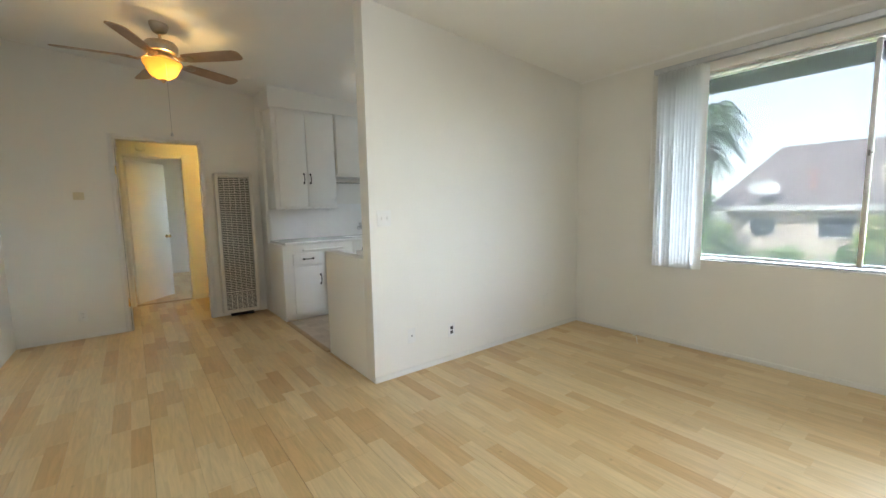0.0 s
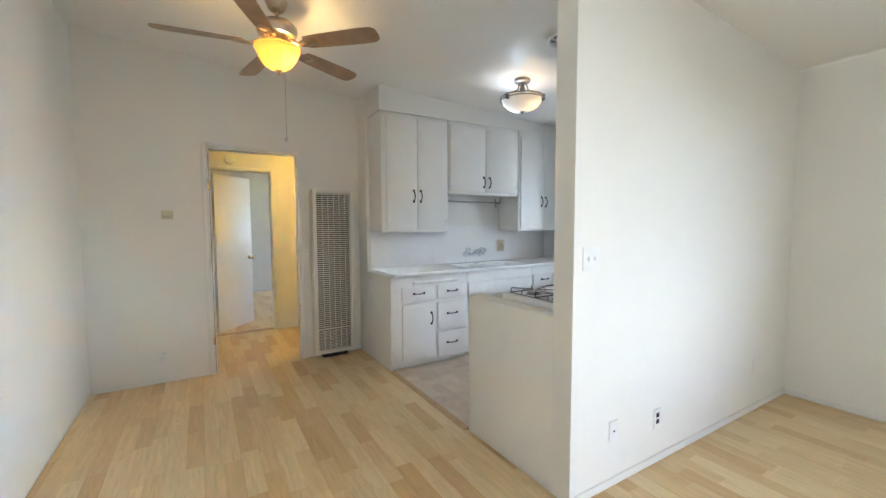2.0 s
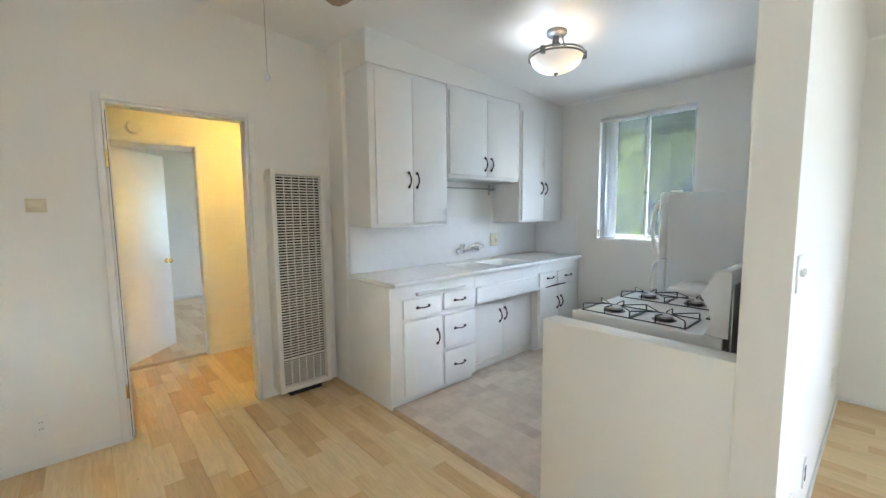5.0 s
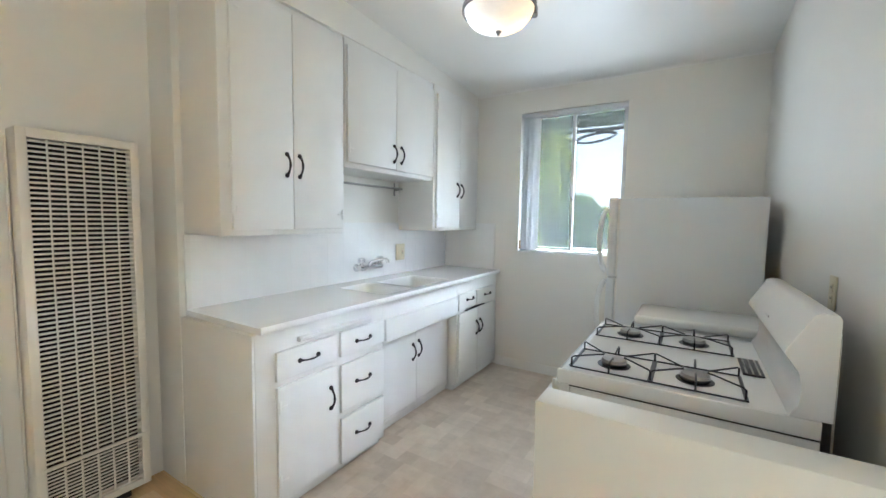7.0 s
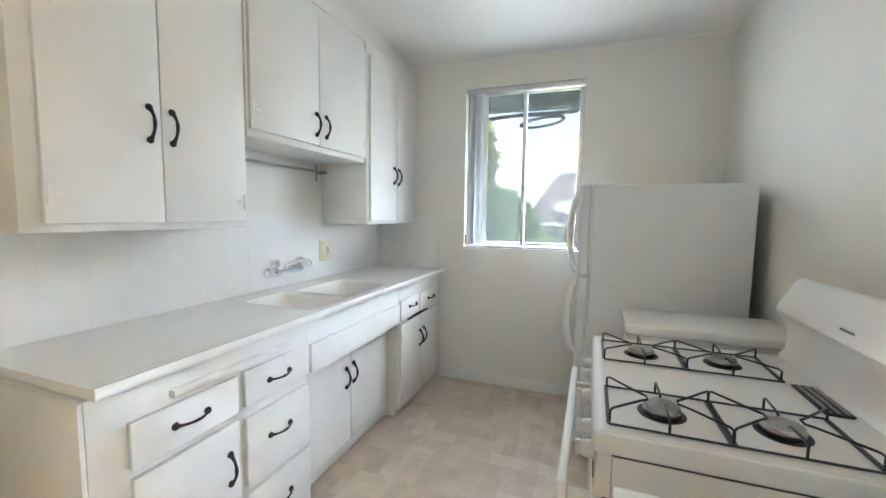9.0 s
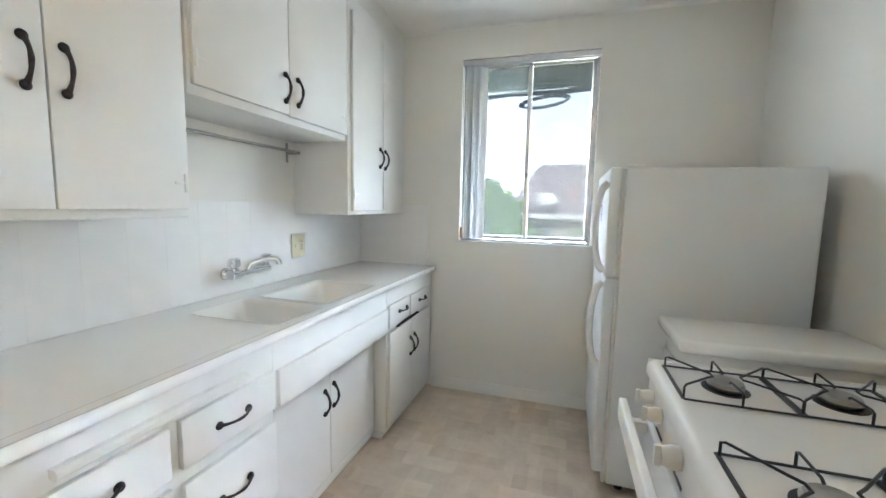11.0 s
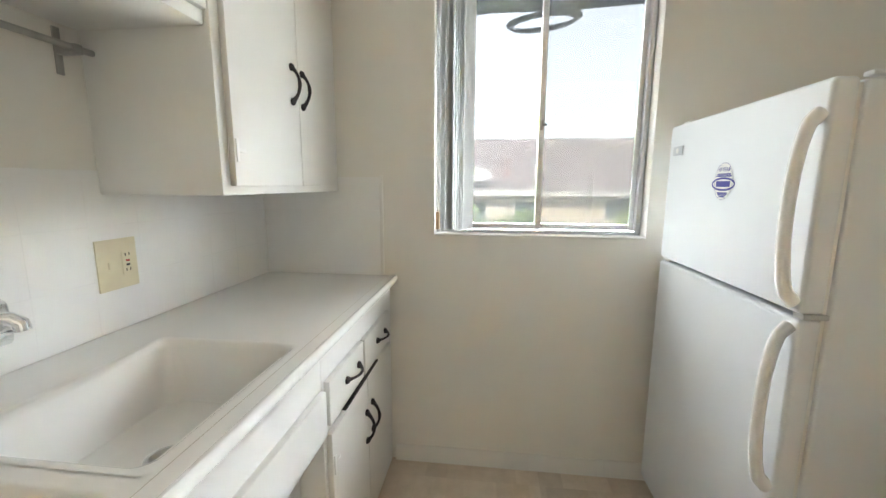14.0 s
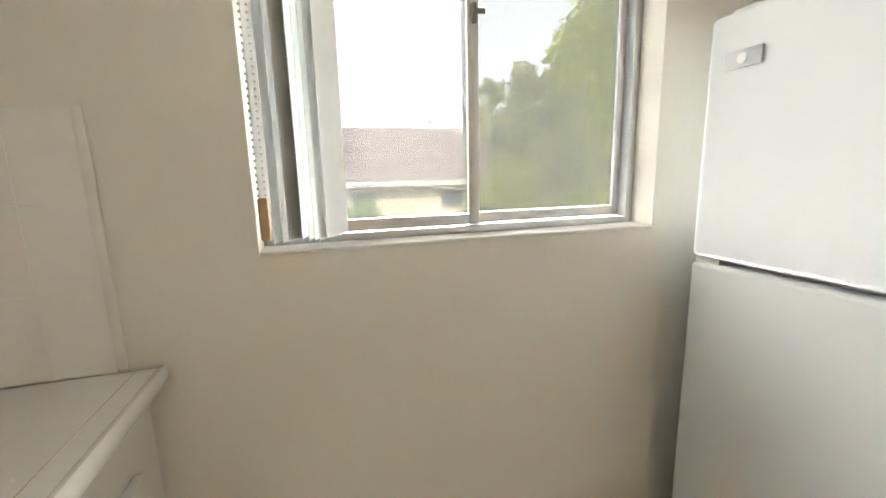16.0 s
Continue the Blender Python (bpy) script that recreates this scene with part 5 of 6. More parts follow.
def shingle_material(name):
    """Asphalt roof shingles in weathered red-brown with staggered tabs."""
    m = bpy.data.materials.new(name)
    m.use_nodes = True
    n, l = m.node_tree.nodes, m.node_tree.links
    b = n["Principled BSDF"]
    uv = n.new("ShaderNodeTexCoord")
    br = n.new("ShaderNodeTexBrick")
    for k, v in (("Scale", 1.0), ("Mortar Size", 0.010), ("Mortar Smooth", 0.3), ("Brick Width", 0.33), ("Row Height", 0.145), ("Bias", 0.0)):
        br.inputs[k].default_value = v
    br.inputs["Color1"].default_value, br.inputs["Color2"].default_value, br.inputs["Mortar"].default_value = (0.215, 0.172, 0.165, 1), (0.29, 0.242, 0.235, 1), (0.11, 0.087, 0.083, 1)
    l.new(uv.outputs["Object"], br.inputs["Vector"])
    no = n.new("ShaderNodeTexNoise")
    no.inputs["Scale"].default_value, no.inputs["Detail"].default_value = 1.3, 8
    l.new(uv.outputs["Object"], no.inputs["Vector"])
    mix = n.new("ShaderNodeMix")
    mix.data_type, mix.blend_type = "RGBA", "OVERLAY"
    mix.inputs["Factor"].default_value = 0.35
    l.new(br.outputs["Color"], mix.inputs["A"])
    l.new(no.outputs["Fac"], mix.inputs["B"])
    l.new(mix.outputs["Result"], b.inputs["Base Color"])
    b.inputs["Roughness"].default_value = 0.85
    bp = n.new("ShaderNodeBump")
    bp.inputs["Strength"].default_value, bp.inputs["Distance"].default_value = 0.5, 0.02
    l.new(br.outputs["Fac"], bp.inputs["Height"])
    bp.invert = True
    l.new(bp.outputs["Normal"], b.inputs["Normal"])
    return m


M.update(
    shingle=shingle_material("red_shingle"),
    stucco=material("peach_stucco", (0.66, 0.56, 0.46), 0.85, vary=0.05, scale=0.8, bump=0.4, grain_scale=30),
    fascia=material("teal_fascia_paint", (0.62, 0.78, 0.86), 0.55, vary=0.06, scale=2),
    soffit=material("tan_eave_boards", (0.82, 0.72, 0.60), 0.7, vary=0.05, scale=2),
    white_trim=material("white_outdoor_paint", (0.70, 0.69, 0.66), 0.6, vary=0.05, scale=2),
    dusk=material("dark_window_glass", (0.06, 0.075, 0.09), 0.12, vary=0.15, scale=1.5),
    brick=material("red_chimney_brick", (0.36, 0.13, 0.09), 0.8, vary=0.15, scale=6, bump=0.3, grain_scale=40),
    mortar=material("chimney_mortar", (0.42, 0.37, 0.33), 0.9, vary=0.08, scale=8),
    rust=material("rusty_vent", (0.42, 0.16, 0.09), 0.7, vary=0.15, scale=12),
    bark=material("bark", (0.17, 0.125, 0.09), 0.9, vary=0.2, scale=9, bump=0.5, grain_scale=30),
    ground=material("dry_lawn", (0.40, 0.38, 0.29), 0.95, vary=0.25, scale=0.6, bump=0.5, grain_scale=9),
    cable=material("cable_jacket", (0.05, 0.055, 0.07), 0.5, vary=0.1, scale=20),
    leaf_a=leaf_material("leaf_mid_green", (0.10, 0.19, 0.05), (0.30, 0.43, 0.13), (0.55, 0.64, 0.28)),
    leaf_b=leaf_material("leaf_yellow_green", (0.17, 0.24, 0.05), (0.46, 0.52, 0.11), (0.72, 0.72, 0.22)),
    leaf_c=leaf_material("leaf_dusty_green", (0.18, 0.21, 0.09), (0.42, 0.45, 0.22), (0.62, 0.64, 0.36)),
    leaf_p=leaf_material("palm_green", (0.16, 0.25, 0.16), (0.24, 0.33, 0.21), (0.33, 0.41, 0.27)),
)
GZ = -3.0
single("ground", box(-400, 400, -400, 900, GZ - 0.3, GZ), M["ground"], "dry lawn and soil of the yards outside", "ground", "structure")

# own eave over the windows
ea = thing("roof_eave", (-1.5, 4.6, 2.5), "overhanging eave with tan boards and teal fascia", "eave", kind="structure")
for k in range(5):
    part("eave_board", box(-6.0, 3.6, 4.285 + k * 0.124, 4.285 + k * 0.124 + 0.121, 2.535, 2.555, 0.002), M["soffit"], ea)
part("fascia", box(-6.0, 3.6, 4.91, 4.945, 2.385, 2.58, 0.004), M["fascia"], ea)
part("gutter", tube([(-6.0, 4.985, 2.50), (3.6, 4.985, 2.50)], 0.038, 10), M["fascia"], ea)
cb = thing("cable_bundle", (-3.2, 4.8, 2.33), "dark bundle of coiled cables clipped under the eave", "cable")
for k in range(4):
    o = 0.010 * k
    part("cable", tube([(-6.0 + 0.2 * i, 4.80 + 0.01 * math.sin(i * 0.9 + k), 2.240 + o * 0.8 + 0.016 * i / 3 + 0.007 * math.sin(i * 1.7 + k * 2)) for i in range(22)], 0.0085, 6), M["cable"], cb)
for k in range(3):
    ww = 0.20 - 0.012 * k
    part("coil", tube([(-3.34 + ww * math.cos(2 * math.pi * i / 28), 4.77 + 0.02 * k, 2.245 + 0.040 * math.sin(2 * math.pi * i / 28) + 0.11 * (ww * math.cos(2 * math.pi * i / 28))) for i in range(29)], 0.008, 6), M["cable"], cb)
part("red_cable", tube([(-3.15, 4.755, 2.315), (-3.02, 4.755, 2.335), (-2.90, 4.755, 2.345)], 0.006, 6), material("red_jacket", (0.4, 0.08, 0.08), 0.5), cb)
for x in (-3.55, -3.22, -2.85, -2.6):
    part("clip", box(x - 0.008, x + 0.008, 4.765, 4.905, 2.365, 2.39, 0.002), M["alu"], cb)

# neighbouring house
HX0, HX1, HY0, HY1, EZ, RZ = -5.45, 13.0, 20.2, 29.2, 1.06, 3.66
hs = thing("neighbour_house", ((HX0 + HX1) / 2, 26.5, GZ), "peach stucco house with a red-brown shingle roof", "house")
wl = box(HX0, HX1, HY0, HY1, GZ + 0.001, EZ + 0.05)
part("wall", wl, M["stucco"], hs)
ov = 0.5
ry = (HY0 + HY1) / 2
pitch = math.atan2(RZ - EZ, ry - HY0 + ov)
length = math.hypot(RZ - EZ, ry - HY0 + ov)
for nm, yy, sgn in (("roof", HY0 - ov, 1), ("roof", HY1 + ov, -1)):
    rb = bmesh.new()
    a0, a1 = HX0 - 0.45, HX1 + 0.45
    hip_end = [(a1 - a0, length), (1.15, length)] if sgn > 0 else [(a1 - a0 - 1.15, length), (0, length)]
    add_prism(rb, [(0, 0), (a1 - a0, 0)] + hip_end, 0, 0.09, "z")
    ro = new(nm, mesh_of(nm, rb, M["shingle"]))
    ro.parent = hs
    ro.location = Vector((a0, yy, EZ)) - origin(hs)
    ro.rotation_euler = (pitch, 0, 0)
    if sgn < 0:
        ro.location = Vector((a1, yy, EZ)) - origin(hs)
        ro.rotation_euler = (pitch, 0, math.pi)
gb = bmesh.new()
add_prism(gb, [(HY0, EZ + 0.051), (HY1, EZ + 0.051), (ry, RZ - 0.1)], HX1 - 0.1, HX1, "x")
part("gable", gb, M["stucco"], hs)
part("ridge_cap", prism([(ry - 0.16, RZ + 0.00), (ry, RZ + 0.135), (ry + 0.16, RZ + 0.00)], HX0 + 0.68, HX1 + 0.4, "x"), M["shingle"], hs)
hip = bmesh.new()
hv = [hip.verts.new(c) for c in ((HX0 - 0.44, HY0 - ov + 0.02, EZ + 0.05), (HX0 - 0.44, HY1 + ov - 0.02, EZ + 0.05), (HX0 + 0.72, ry, RZ + 0.06), (HX0 + 1.3, ry, EZ + 0.05))]
for q in ((0, 1, 2), (0, 2, 3), (1, 3, 2), (0, 3, 1)):
    hip.faces.new([hv[k] for k in q])
part("hip_roof", hip, M["shingle"], hs)
part("eave_board", box(HX0 - 0.45, HX1 + 0.45, HY0 - ov - 0.03, HY0 - ov + 0.01, EZ - 0.16, EZ + 0.06, 0.01), M["white_trim"], hs)
part("eave_soffit", box(HX0 - 0.4, HX1 + 0.4, HY0 - ov + 0.012, HY0 - 0.001, EZ - 0.12, EZ - 0.09), M["soffit"], hs)


def far_window(x0, x1, z0, z1, y, parent, n=2):
    f = bmesh.new()
    t_ = 0.06
    for a in ((x0, x1, z0, z0 + t_), (x0, x1, z1 - t_, z1), (x0, x0 + t_, z0 + t_, z1 - t_), (x1 - t_, x1, z0 + t_, z1 - t_)):
        add_box(f, a[0], a[1], y - 0.05, y - 0.001, a[2], a[3])
    w = part("window", f, M["white_trim"], parent)
    step = (x1 - x0 - 2 * t_) / n
    for k in range(n):
        part("pane", box(x0 + t_ + k * step + 0.02, x0 + t_ + (k + 1) * step - 0.02, y - 0.03, y - 0.002, z0 + t_ + 0.005, z1 - t_ - 0.005), M["dusk"], w)


far_window(-4.66, -3.76, -0.12, 0.66, HY0, hs)
far_window(-2.60, -1.58, -0.12, 0.70, HY0, hs)
far_window(1.2, 2.3, -0.12, 0.70, HY0, hs)
far_window(5.0, 6.4, -0.12, 0.70, HY0, hs)


def on_roof(x, y):
    return EZ + 0.10 + (y - HY0 + ov) * math.tan(pitch)


for x, y, r, h, m in ((-2.88, 20.9, 0.07, 0.55, "rust"), (-1.12, 21.2, 0.05, 0.38, "soffit"), (1.94, 24.2, 0.06, 0.5, "white_trim")):
    z = on_roof(x, y)
    pv = part("vent_pipe", lathe([(r * 2.2, -0.08), (r * 1.2, 0.03), (r, 0.06), (r, h), (r * 1.5, h + 0.01), (r * 1.5, h + 0.10), (r * 0.5, h + 0.14)], (x, y, z), "z", 14), M[m], hs)
for x, y in ((-0.55, 24.2), (3.55, 24.2)):
    part("roof_vent", box(x - 0.22, x + 0.22, y - 0.14, y + 0.14, on_roof(x, y - 0.14) - 0.02, on_roof(x, y) + 0.14, 0.02), M["soffit"], hs)

dsh = thing("satellite_dish", (-4.2, 19.95, on_roof(-4.2, 19.95)), "pale grey satellite dish on the roof edge", "satellite dish")
zd = on_roof(-4.2, 19.95)
part("mast", tube([(-4.2, 19.95, zd - 0.05), (-4.2, 19.95, zd + 0.22), (-4.17, 19.87, zd + 0.34)], 0.03, 8), M["pewter"], dsh)
part("foot", box(-4.33, -4.07, 19.77, 20.05, zd - 0.09, zd + 0.02, 0.01), M["pewter"], dsh)
dd = lathe([(0.04, 0.0), (0.22, 0.035), (0.36, 0.09), (0.44, 0.145), (0.445, 0.135), (0.36, 0.075), (0.22, 0.02), (0.04, -0.012)], (0, 0, 0), "y", 32)
bmesh.ops.transform(dd, matrix=Matrix.Translation((-4.15, 19.77, zd + 0.42)) @ Matrix.Rotation(radians(200), 4, "Z") @ Matrix.Rotation(radians(40), 4, "X") @ Matrix.Diagonal((1.12, 1.12, 0.9, 1)), verts=dd.verts)
part("reflector", dd, M["white_trim"], dsh)
part("feed_arm", tube([(-4.15, 19.75, zd + 0.2), (-4.0, 19.40, zd + 0.42), (-3.95, 19.30, zd + 0.62)], 0.018, 8), M["pewter"], dsh)

# brick chimney on a far house
cy, cx0, cx1, cz0, cz1 = 29.6, 5.95, 7.35, 1.6, 5.85
chm = thing("brick_chimney", (6.65, 30.1, cz0), "tall red brick chimney rising behind the roof ridge", "chimney")
part("core", box(cx0 + 0.02, cx1 - 0.02, cy + 0.02, cy + 0.88, cz0, cz1 - 0.02), M["mortar"], chm)
brick_meshes = {}


def brick(x0, x1, y0, y1, z):
    key = (round(x1 - x0, 3), round(y1 - y0, 3))
    if key not in brick_meshes:
        w, d = key
        brick_meshes[key] = mesh_of("brick", box(-w / 2, w / 2, -d / 2, d / 2, -0.05, 0.05), M["brick"], False)
    o = new("brick", brick_meshes[key])
    o.parent = chm
    o.location = Vector(((x0 + x1) / 2, (y0 + y1) / 2, z)) - origin(chm)


nrow = 34
for i in range(nrow):
    z = cz0 + 0.06 + i * (cz1 - cz0 - 0.1) / nrow
    off = 0.0 if i % 2 else 0.15
    x = cx0 - off
    while x < cx1 - 0.03:
        a, b = max(x + 0.008, cx0), min(x + 0.292, cx1)
        if b - a > 0.05:
            brick(a, b, cy, cy + 0.10, z)
        x += 0.30
part("chimney_cap", box(cx0 - 0.08, cx1 + 0.08, cy - 0.08, cy + 0.95, cz1 - 0.015, cz1 + 0.12, 0.02), M["mortar"], chm)
part("flue", lathe([(0.2, 0), (0.2, 0.35), (0.15, 0.36)], (6.65, 30.05, cz1 + 0.12), "z", 16), M["rust"], chm)
hs2 = thing("far_house", (8, 34, GZ), "far house with a red-brown shingle roof", "house")
part("wall", box(3.5, 14, 30.6, 37.6, GZ + 0.001, 0.9), M["stucco"], hs2)
part("roof", prism([(30.55, 0.92), (38.1, 0.92), (34.1, 3.0)], 3.0, 14.5, "x"), M["shingle"], hs2)


def leaf_cloud(blobs, count, size, seed, flat=0.8, aspect=0.55):
    """Leaves as small bent quads, thick near the skins of overlapping blobs (x, y, z, rx, ry, rz)."""
    rs = np.random.RandomState(seed)
    weights = np.array([b[3] * b[5] for b in blobs])
    which = rs.choice(len(blobs), count, p=weights / weights.sum())
    B = np.array(blobs)[which]
    d = rs.normal(size=(count, 3))
    d /= np.linalg.norm(d, axis=1)[:, None]
    r = rs.uniform(0.35, 1.0, count) ** 0.5
    lump = 1 + 0.22 * np.sin(d[:, 0] * 7 + B[:, 0] * 3) * np.cos(d[:, 2] * 6 + B[:, 1])
    c = B[:, :3] + d * (r * lump)[:, None] * B[:, 3:]
    c += rs.normal(scale=0.06, size=(count, 3))
    u = rs.normal(size=(count, 3))
    u /= np.linalg.norm(u, axis=1)[:, None]
    w = np.cross(u, rs.normal(size=(count, 3)))
    w /= np.linalg.norm(w, axis=1)[:, None]
    s = size * rs.uniform(0.6, 1.4, count)[:, None]
    v = np.stack([c - u * s, c + w * s * aspect, c + u * s, c - w * s * aspect], 1).reshape(-1, 3)
    faces = np.arange(count * 4).reshape(-1, 4)
    me = bpy.data.meshes.new("leaves")
    me.from_pydata(v.tolist(), [], faces.tolist())
    return me


def tree(name, base, top, blobs, count, size, mat, label, seed, limbs=9, trunk=0.16, category="tree"):
    rng = random.Random(seed)
    t = thing(name, base, label, category)
    b = Vector(base)
    tp = Vector(top)
    path = [b.lerp(tp, k / 6) + Vector((rng.uniform(-1, 1), rng.uniform(-1, 1), 0)) * 0.10 * (k > 0) for k in range(7)]
    part("trunk", tube(path, [trunk * (1.25 - 0.9 * k / 6) for k in range(7)], 10), M["bark"], t)
    for i in range(limbs):
        bl = blobs[i % len(blobs)]
        s = path[3 + i % 3]
        e = Vector(bl[:3]) + Vector((rng.uniform(-0.6, 0.6) * bl[3], rng.uniform(-0.6, 0.6) * bl[4], rng.uniform(-0.2, 0.7) * bl[5]))
        m1 = s.lerp(e, 0.5) + Vector((rng.uniform(-0.2, 0.2), rng.uniform(-0.2, 0.2), 0.15))
        part("limb", tube([s, m1, e], [trunk * 0.45, trunk * 0.28, trunk * 0.08], 6), M["bark"], t)
    me = leaf_cloud(blobs, count, size, seed)
    me.materials.append(mat)
    cr = new("crown", me)
    cr.parent = t
    cr.location = -origin(t)
    return t


tree("broadleaf_tree", (-8.2, 15.5, GZ), (-8.0, 15.5, 3.5), [(-8.0, 15.5, 4.2, 1.3, 1.2, 1.5), (-7.0, 15.4, 4.3, 0.55, 0.6, 0.7), (-8.9, 15.6, 2.4, 1.6, 1.3, 1.5), (-7.6, 15.0, 2.2, 1.0, 1.0, 1.2), (-7.5, 15.2, 5.6, 0.7, 0.7, 0.9), (-7.1, 15.3, 3.5, 0.6, 0.6, 0.8), (-8.6, 15, 0.6, 1.5, 1.2, 1.0), (-6.8, 15.4, 3.3, 0.6, 0.8, 1.5)], 8500, 0.14, M["leaf_b"],
     "tall leafy garden tree with yellow-green crown", 11)
tree("garden_tree", (-6.4, 16.2, GZ), (-6.3, 16.2, 0.8), [(-6.3, 16.2, 1.5, 1.0, 0.9, 1.0), (-5.5, 16.1, 1.0, 0.8, 0.8, 0.9), (-7.0, 16.3, 0.8, 0.9, 0.9, 1.0), (-5.9, 16, 0.0, 1.1, 0.9, 0.8)], 5000, 0.13, M["leaf_a"], "round green garden tree by the neighbouring house", 12, trunk=0.12)
tree("feathery_tree", (2.6, 14.2, GZ), (2.4, 14.2, 2.6), [(1.3, 14.0, 2.6, 0.75, 0.7, 0.7), (2.4, 14.2, 3.3, 0.9, 0.8, 0.8), (1.0, 14.1, 3.5, 0.40, 0.4, 0.35), (3.4, 14.4, 2.5, 1.0, 0.9, 0.9), (2.0, 13.9, 1.5, 1.2, 0.9, 0.9), (3.9, 14.2, 1.2, 1.2, 1.0, 1.0), (1.9, 14.0, 4.0, 0.35, 0.35, 0.3)], 5200, 0.115, M["leaf_c"],
     "airy dusty-green tree with open twiggy branches", 13, limbs=16, trunk=0.14)
tree("bright_tree", (5.6, 16.5, GZ), (5.6, 16.5, 5.0), [(5.5, 16.5, 5.6, 1.2, 1.1, 1.2), (6.6, 16.6, 6.8, 1.2, 1.1, 1.2), (6.4, 16.4, 4.2, 1.6, 1.2, 1.5), (4.9, 16.3, 4.4, 0.8, 0.8, 0.9), (5.6, 16.3, 2.2, 1.6, 1.2, 1.5)], 7000, 0.14, M["leaf_b"], "tall bright yellow-green garden tree", 14)
for i, (x, y, z, rx, rz, mat, n_) in enumerate(((-3.1, 11.2, -0.1, 0.75, 0.8, "leaf_a", 2600), (-1.9, 11.6, -0.55, 0.8, 0.75, "leaf_a", 2600), (-0.55, 11.8, -0.3, 0.55, 0.85, "leaf_a", 1500), (0.55, 12.2, 0.62, 0.9, 0.95, "leaf_b", 3600), (2.0, 11.5, -0.2, 0.9, 0.95, "leaf_b", 3200), (3.3, 12, 0.0, 0.9, 0.9, "leaf_a", 3000), (-4.6, 13.2, -0.2, 0.9, 1.0, "leaf_a", 3000))):
    tree("shrub", (x, y, GZ), (x, y, z), [(x, y, z, rx, rx * 0.8, rz), (x + 0.35 * rx, y, z + 0.55 * rz, rx * 0.4, rx * 0.4, rz * 0.6), (x - 0.4 * rx, y, z - 0.5, rx * 0.9, rx * 0.7, rz), (x, y, -1.9, rx * 1.1, rx, 1.0)], n_ * 2 // 3, 0.115, M[mat], "leafy green shrub growing below the windows", 20 + i, limbs=6, trunk=0.05, category="shrub")


def palm(base, height, n, size, seed):
    rng = random.Random(seed)
    t = thing("palm_tree", base, "tall feathery palm tree beyond the houses", "palm tree")
    b = Vector(base)
    part("trunk", tube([b, b + Vector((0.1, 0, height * 0.5)), b + Vector((0.25, 0, height))], [0.42, 0.34, 0.3], 10), M["bark"], t)
    c = b + Vector((0.25, 0, height))
    for i in range(n):
        a = 2 * math.pi * i / n + rng.uniform(-0.15, 0.15)
        up = rng.uniform(-0.7, 1.5)
        bm = bmesh.new()
        pts = []
        for k in range(10):
            u = k / 9
            rr = size * u * (0.75 + 0.25 * math.cos(up))
            pts.append(c + Vector((math.cos(a) * rr, math.sin(a) * rr, size * (0.75 * up * u - (0.9 + 0.35 * up) * u * u))))
        add_tube(bm, pts, [0.07 - 0.006 * k for k in range(10)], 5)
        side = Vector((-math.sin(a), math.cos(a), 0))
        for k in range(1, 10):
            for f in (0.0, 0.33, 0.66):
                if k == 9 and f:
                    continue
                p = pts[k].lerp(pts[min(k + 1, 9)], f)
                d = (pts[min(k + 1, 9)] - pts[k - 1]).normalized()
                for s in (-1, 1):
                    ln = size * 0.34 * math.sin(math.pi * min(0.95, 0.12 + k / 11)) * rng.uniform(0.8, 1.1)
                    tip = p + side * s * ln * 0.72 + d * ln * 0.45 + Vector((0, 0, -ln * 0.55))
                    w = d * 0.10
                    bm.faces.new([bm.verts.new(q) for q in (p - w, p + w, tip)])
        part("frond", bm, M["leaf_p"], t)


palm((-26.7, 80.0, GZ), 19.7, 30, 5.6, 7)
palm((-27.4, 81.0, GZ), 16.4, 26, 5.4, 9)
palm((-28.6, 82.0, GZ), 12.8, 22, 5.0, 8)

# ---------------- backsplash tiles ----------------
def tile_field(name, axis, plane, a0, a1, z0, z1, w, h, label):
    """Glazed tiles on a thin grout bed; axis x: on the west wall, axis y: on the window wall."""
    mid = (a0 + a1) / 2
    t = thing(name, (plane, mid, z0) if axis == "x" else (mid, plane, z0), label, "tiles", kind="structure")
    if axis == "x":
        part("grout", box(plane + 0.0005, plane + 0.0058, a0, a1, z0, z1), M["grout"], t)
    else:
        part("grout", box(a0, a1, plane - 0.0058, plane - 0.0005, z0, z1), M["grout"], t)
    shared = {}
    nz = math.ceil((z1 - z0) / h - 0.01)
    na = math.ceil((a1 - a0) / w - 0.01)
    for i in range(na):
        for k in range(nz):
            p0, p1 = a0 + i * w, min(a0 + (i + 1) * w, a1)
            q0, q1 = z0 + k * h, min(z0 + (k + 1) * h, z1)
            key = (round(p1 - p0, 4), round(q1 - q0, 4))
            if key not in shared:
                da, dq = key[0] / 2 - 0.00006, key[1] / 2 - 0.00006
                bm = box(0.001, 0.0062, -da, da, -dq, dq, 0.0003, 1) if axis == "x" else box(-da, da, -0.0062, -0.001, -dq, dq, 0.0003, 1)
                shared[key] = mesh_of("tile", bm, M["tile"])
            o = new("tile", shared[key])
            o.parent = t
            pl = (plane, (p0 + p1) / 2, (q0 + q1) / 2) if axis == "x" else ((p0 + p1) / 2, plane, (q0 + q1) / 2)
            o.location = Vector(pl) - origin(t)
    return t


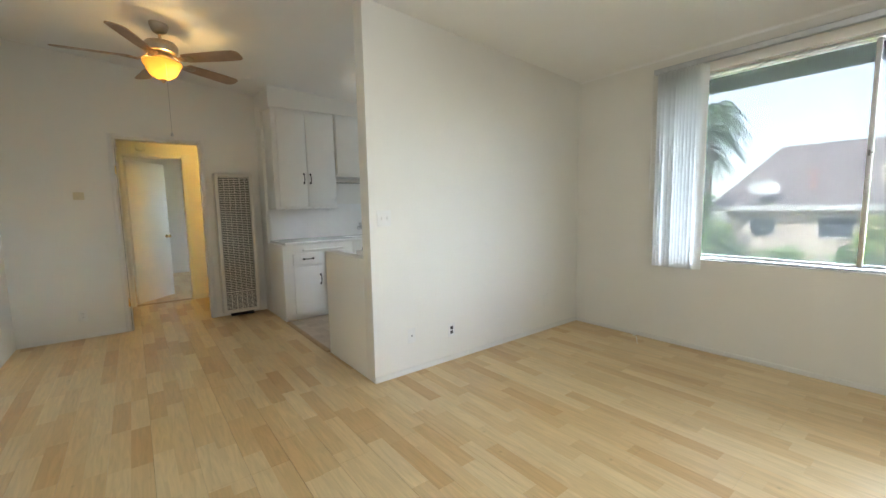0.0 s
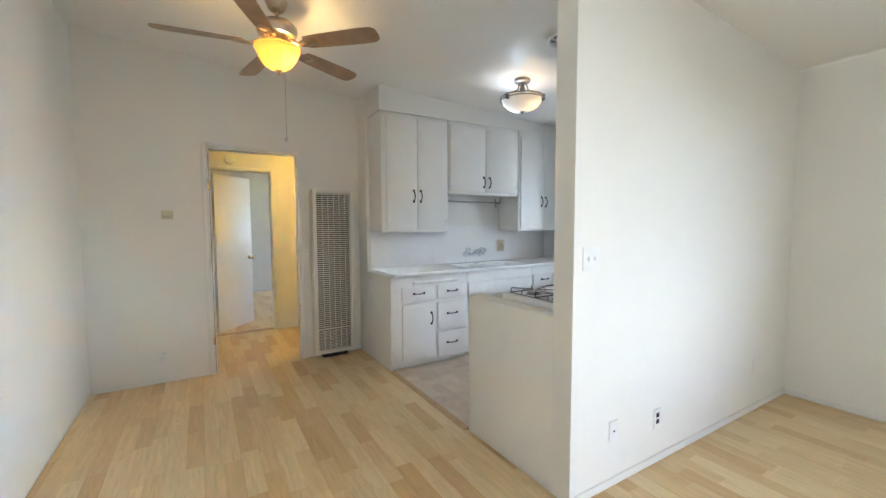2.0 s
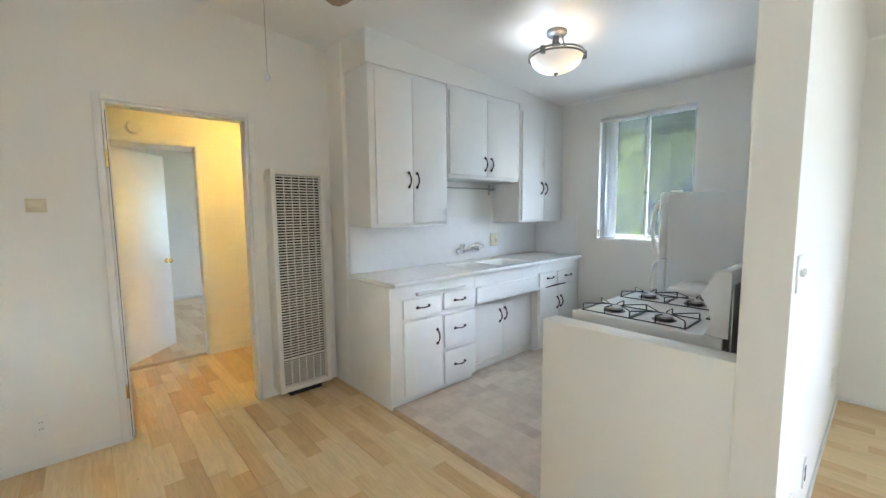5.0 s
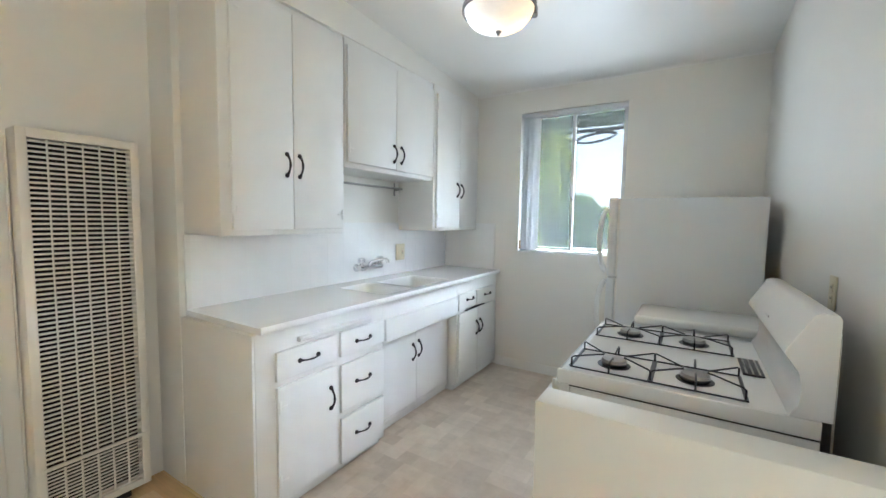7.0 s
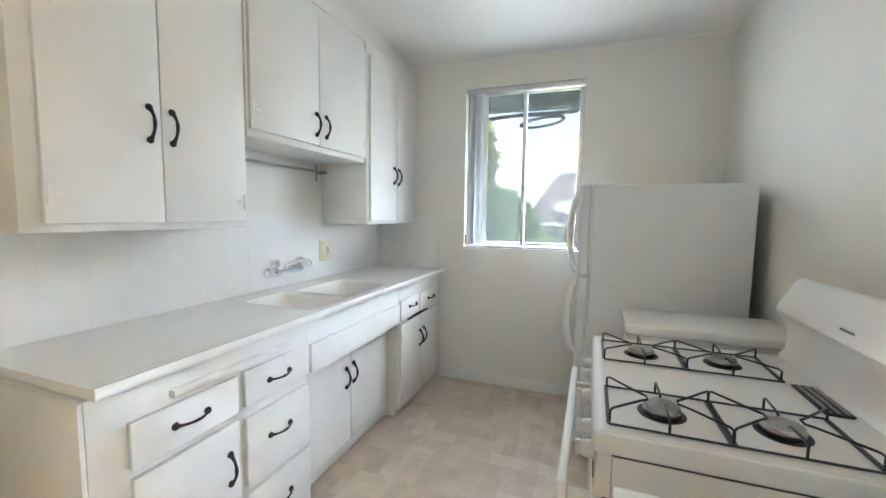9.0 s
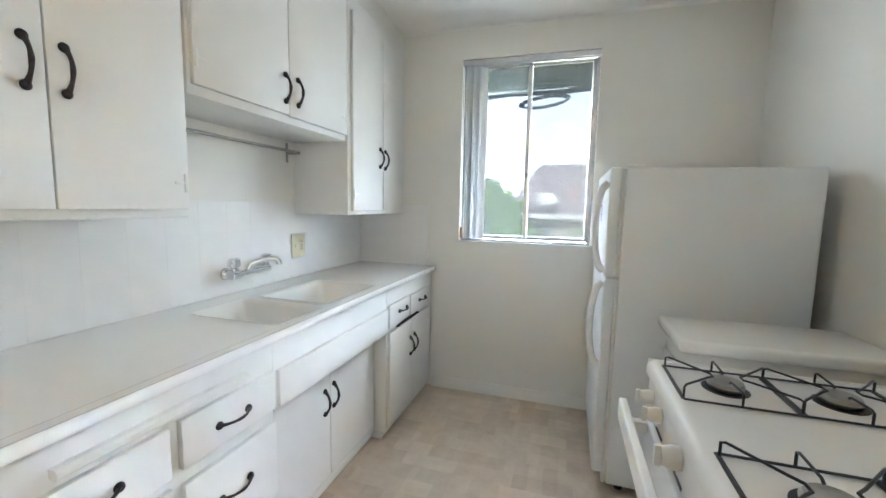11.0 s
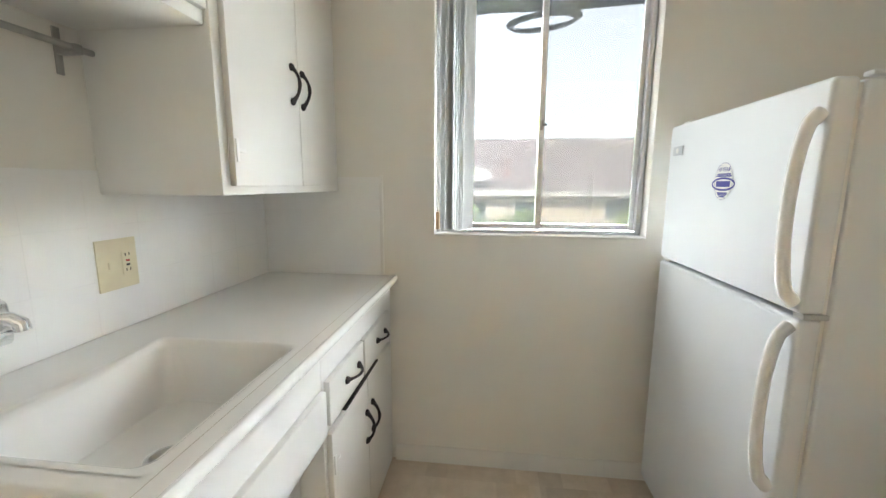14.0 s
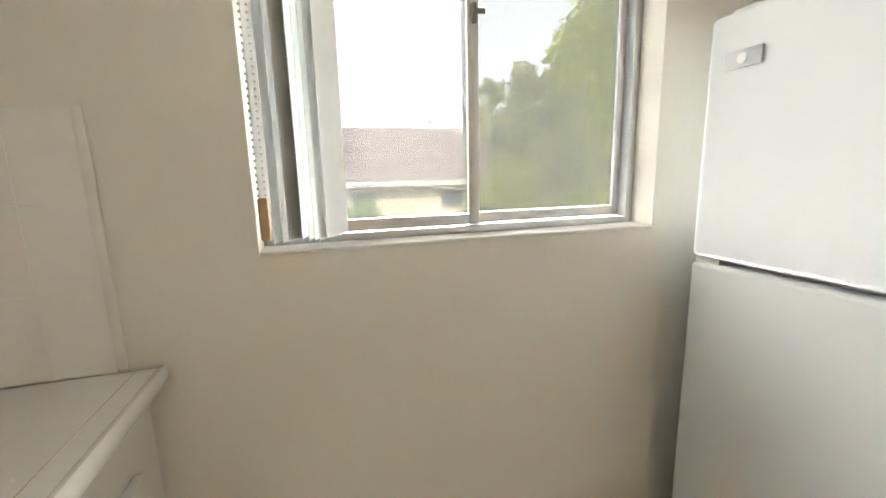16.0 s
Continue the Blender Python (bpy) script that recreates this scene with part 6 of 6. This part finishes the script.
tile_field("backsplash_back", "x", XB, 1.585, YN - 0.007, 0.9305, 1.375, 0.152, 0.1485, "glossy white square wall tiles behind the worktop")
tile_field("backsplash_side", "y", YN, XB + 0.007, -4.105, 0.9305, 1.375, 0.152, 0.1485, "glossy white wall tiles beside the worktop end")
single("trim_backsplash", box(-4.105, -4.089, YN - 0.011, YN - 0.0005, 0.9355, 1.382, 0.004), M["cabinet"], "white painted edge strip of the tiles", "tile trim", "structure")
single("trim_backsplash_end", box(XB + 0.0005, XB + 0.014, 1.556, 1.584, 0.9305, 1.312, 0.003), M["cabinet"], "white painted edge strip of the tiles", "tile trim", "structure")

# ---------------- laminate boards ----------------
lam = thing("floor_living", (0, 0, -0.008), "maple laminate boards in the living room", "floor", kind="structure")
hal = thing("floor_hall_boards", (-5.6, 0, -0.008), "maple laminate boards in the hall", "floor", kind="structure")
plank_meshes = {}


def plank(parent, x0, x1, y0, y1):
    key = (round(x1 - x0, 3), round(y1 - y0, 3))
    if key not in plank_meshes:
        a, b = key[0] / 2 - 0.0004, key[1] / 2 - 0.0005
        plank_meshes[key] = mesh_of("plank", box(-a, a, -b, b, -0.004, 0.004, 0.0006, 1), M["laminate"])
    o = new("plank", plank_meshes[key])
    o.parent = parent
    o.location = Vector(((x0 + x1) / 2, (y0 + y1) / 2, -0.004)) - origin(parent)


def lay(parent, x0, x1, y0, y1, seed):
    rng = random.Random(seed)
    row = math.floor(y0 / 0.19)
    while row * 0.19 < y1:
        ya, yb = max(row * 0.19, y0), min((row + 1) * 0.19, y1)
        if yb - ya > 0.012:
            x = x0 - rng.choice((0.0, 0.41, 0.82, 0.2, 0.61)) * 1.0
            while x < x1:
                a, b = max(x, x0), min(x + 1.23, x1)
                if b - a > 0.03:
                    plank(parent, a, b, ya, yb)
                x += 1.23
        row += 1


lay(lam, XD + 0.001, XE - 0.001, YS + 0.001, 1.549, 1)
lay(lam, XP + 0.001, XE - 0.001, 1.55, YN - 0.001, 2)
lay(hal, XH - 0.099, XD + 0.0005, 0.113, 0.882, 3)
lay(hal, XH + 0.001, XD - 0.111, -0.599, 0.1125, 4)
lay(hal, XH + 0.001, XD - 0.111, 0.8825, 2.199, 5)
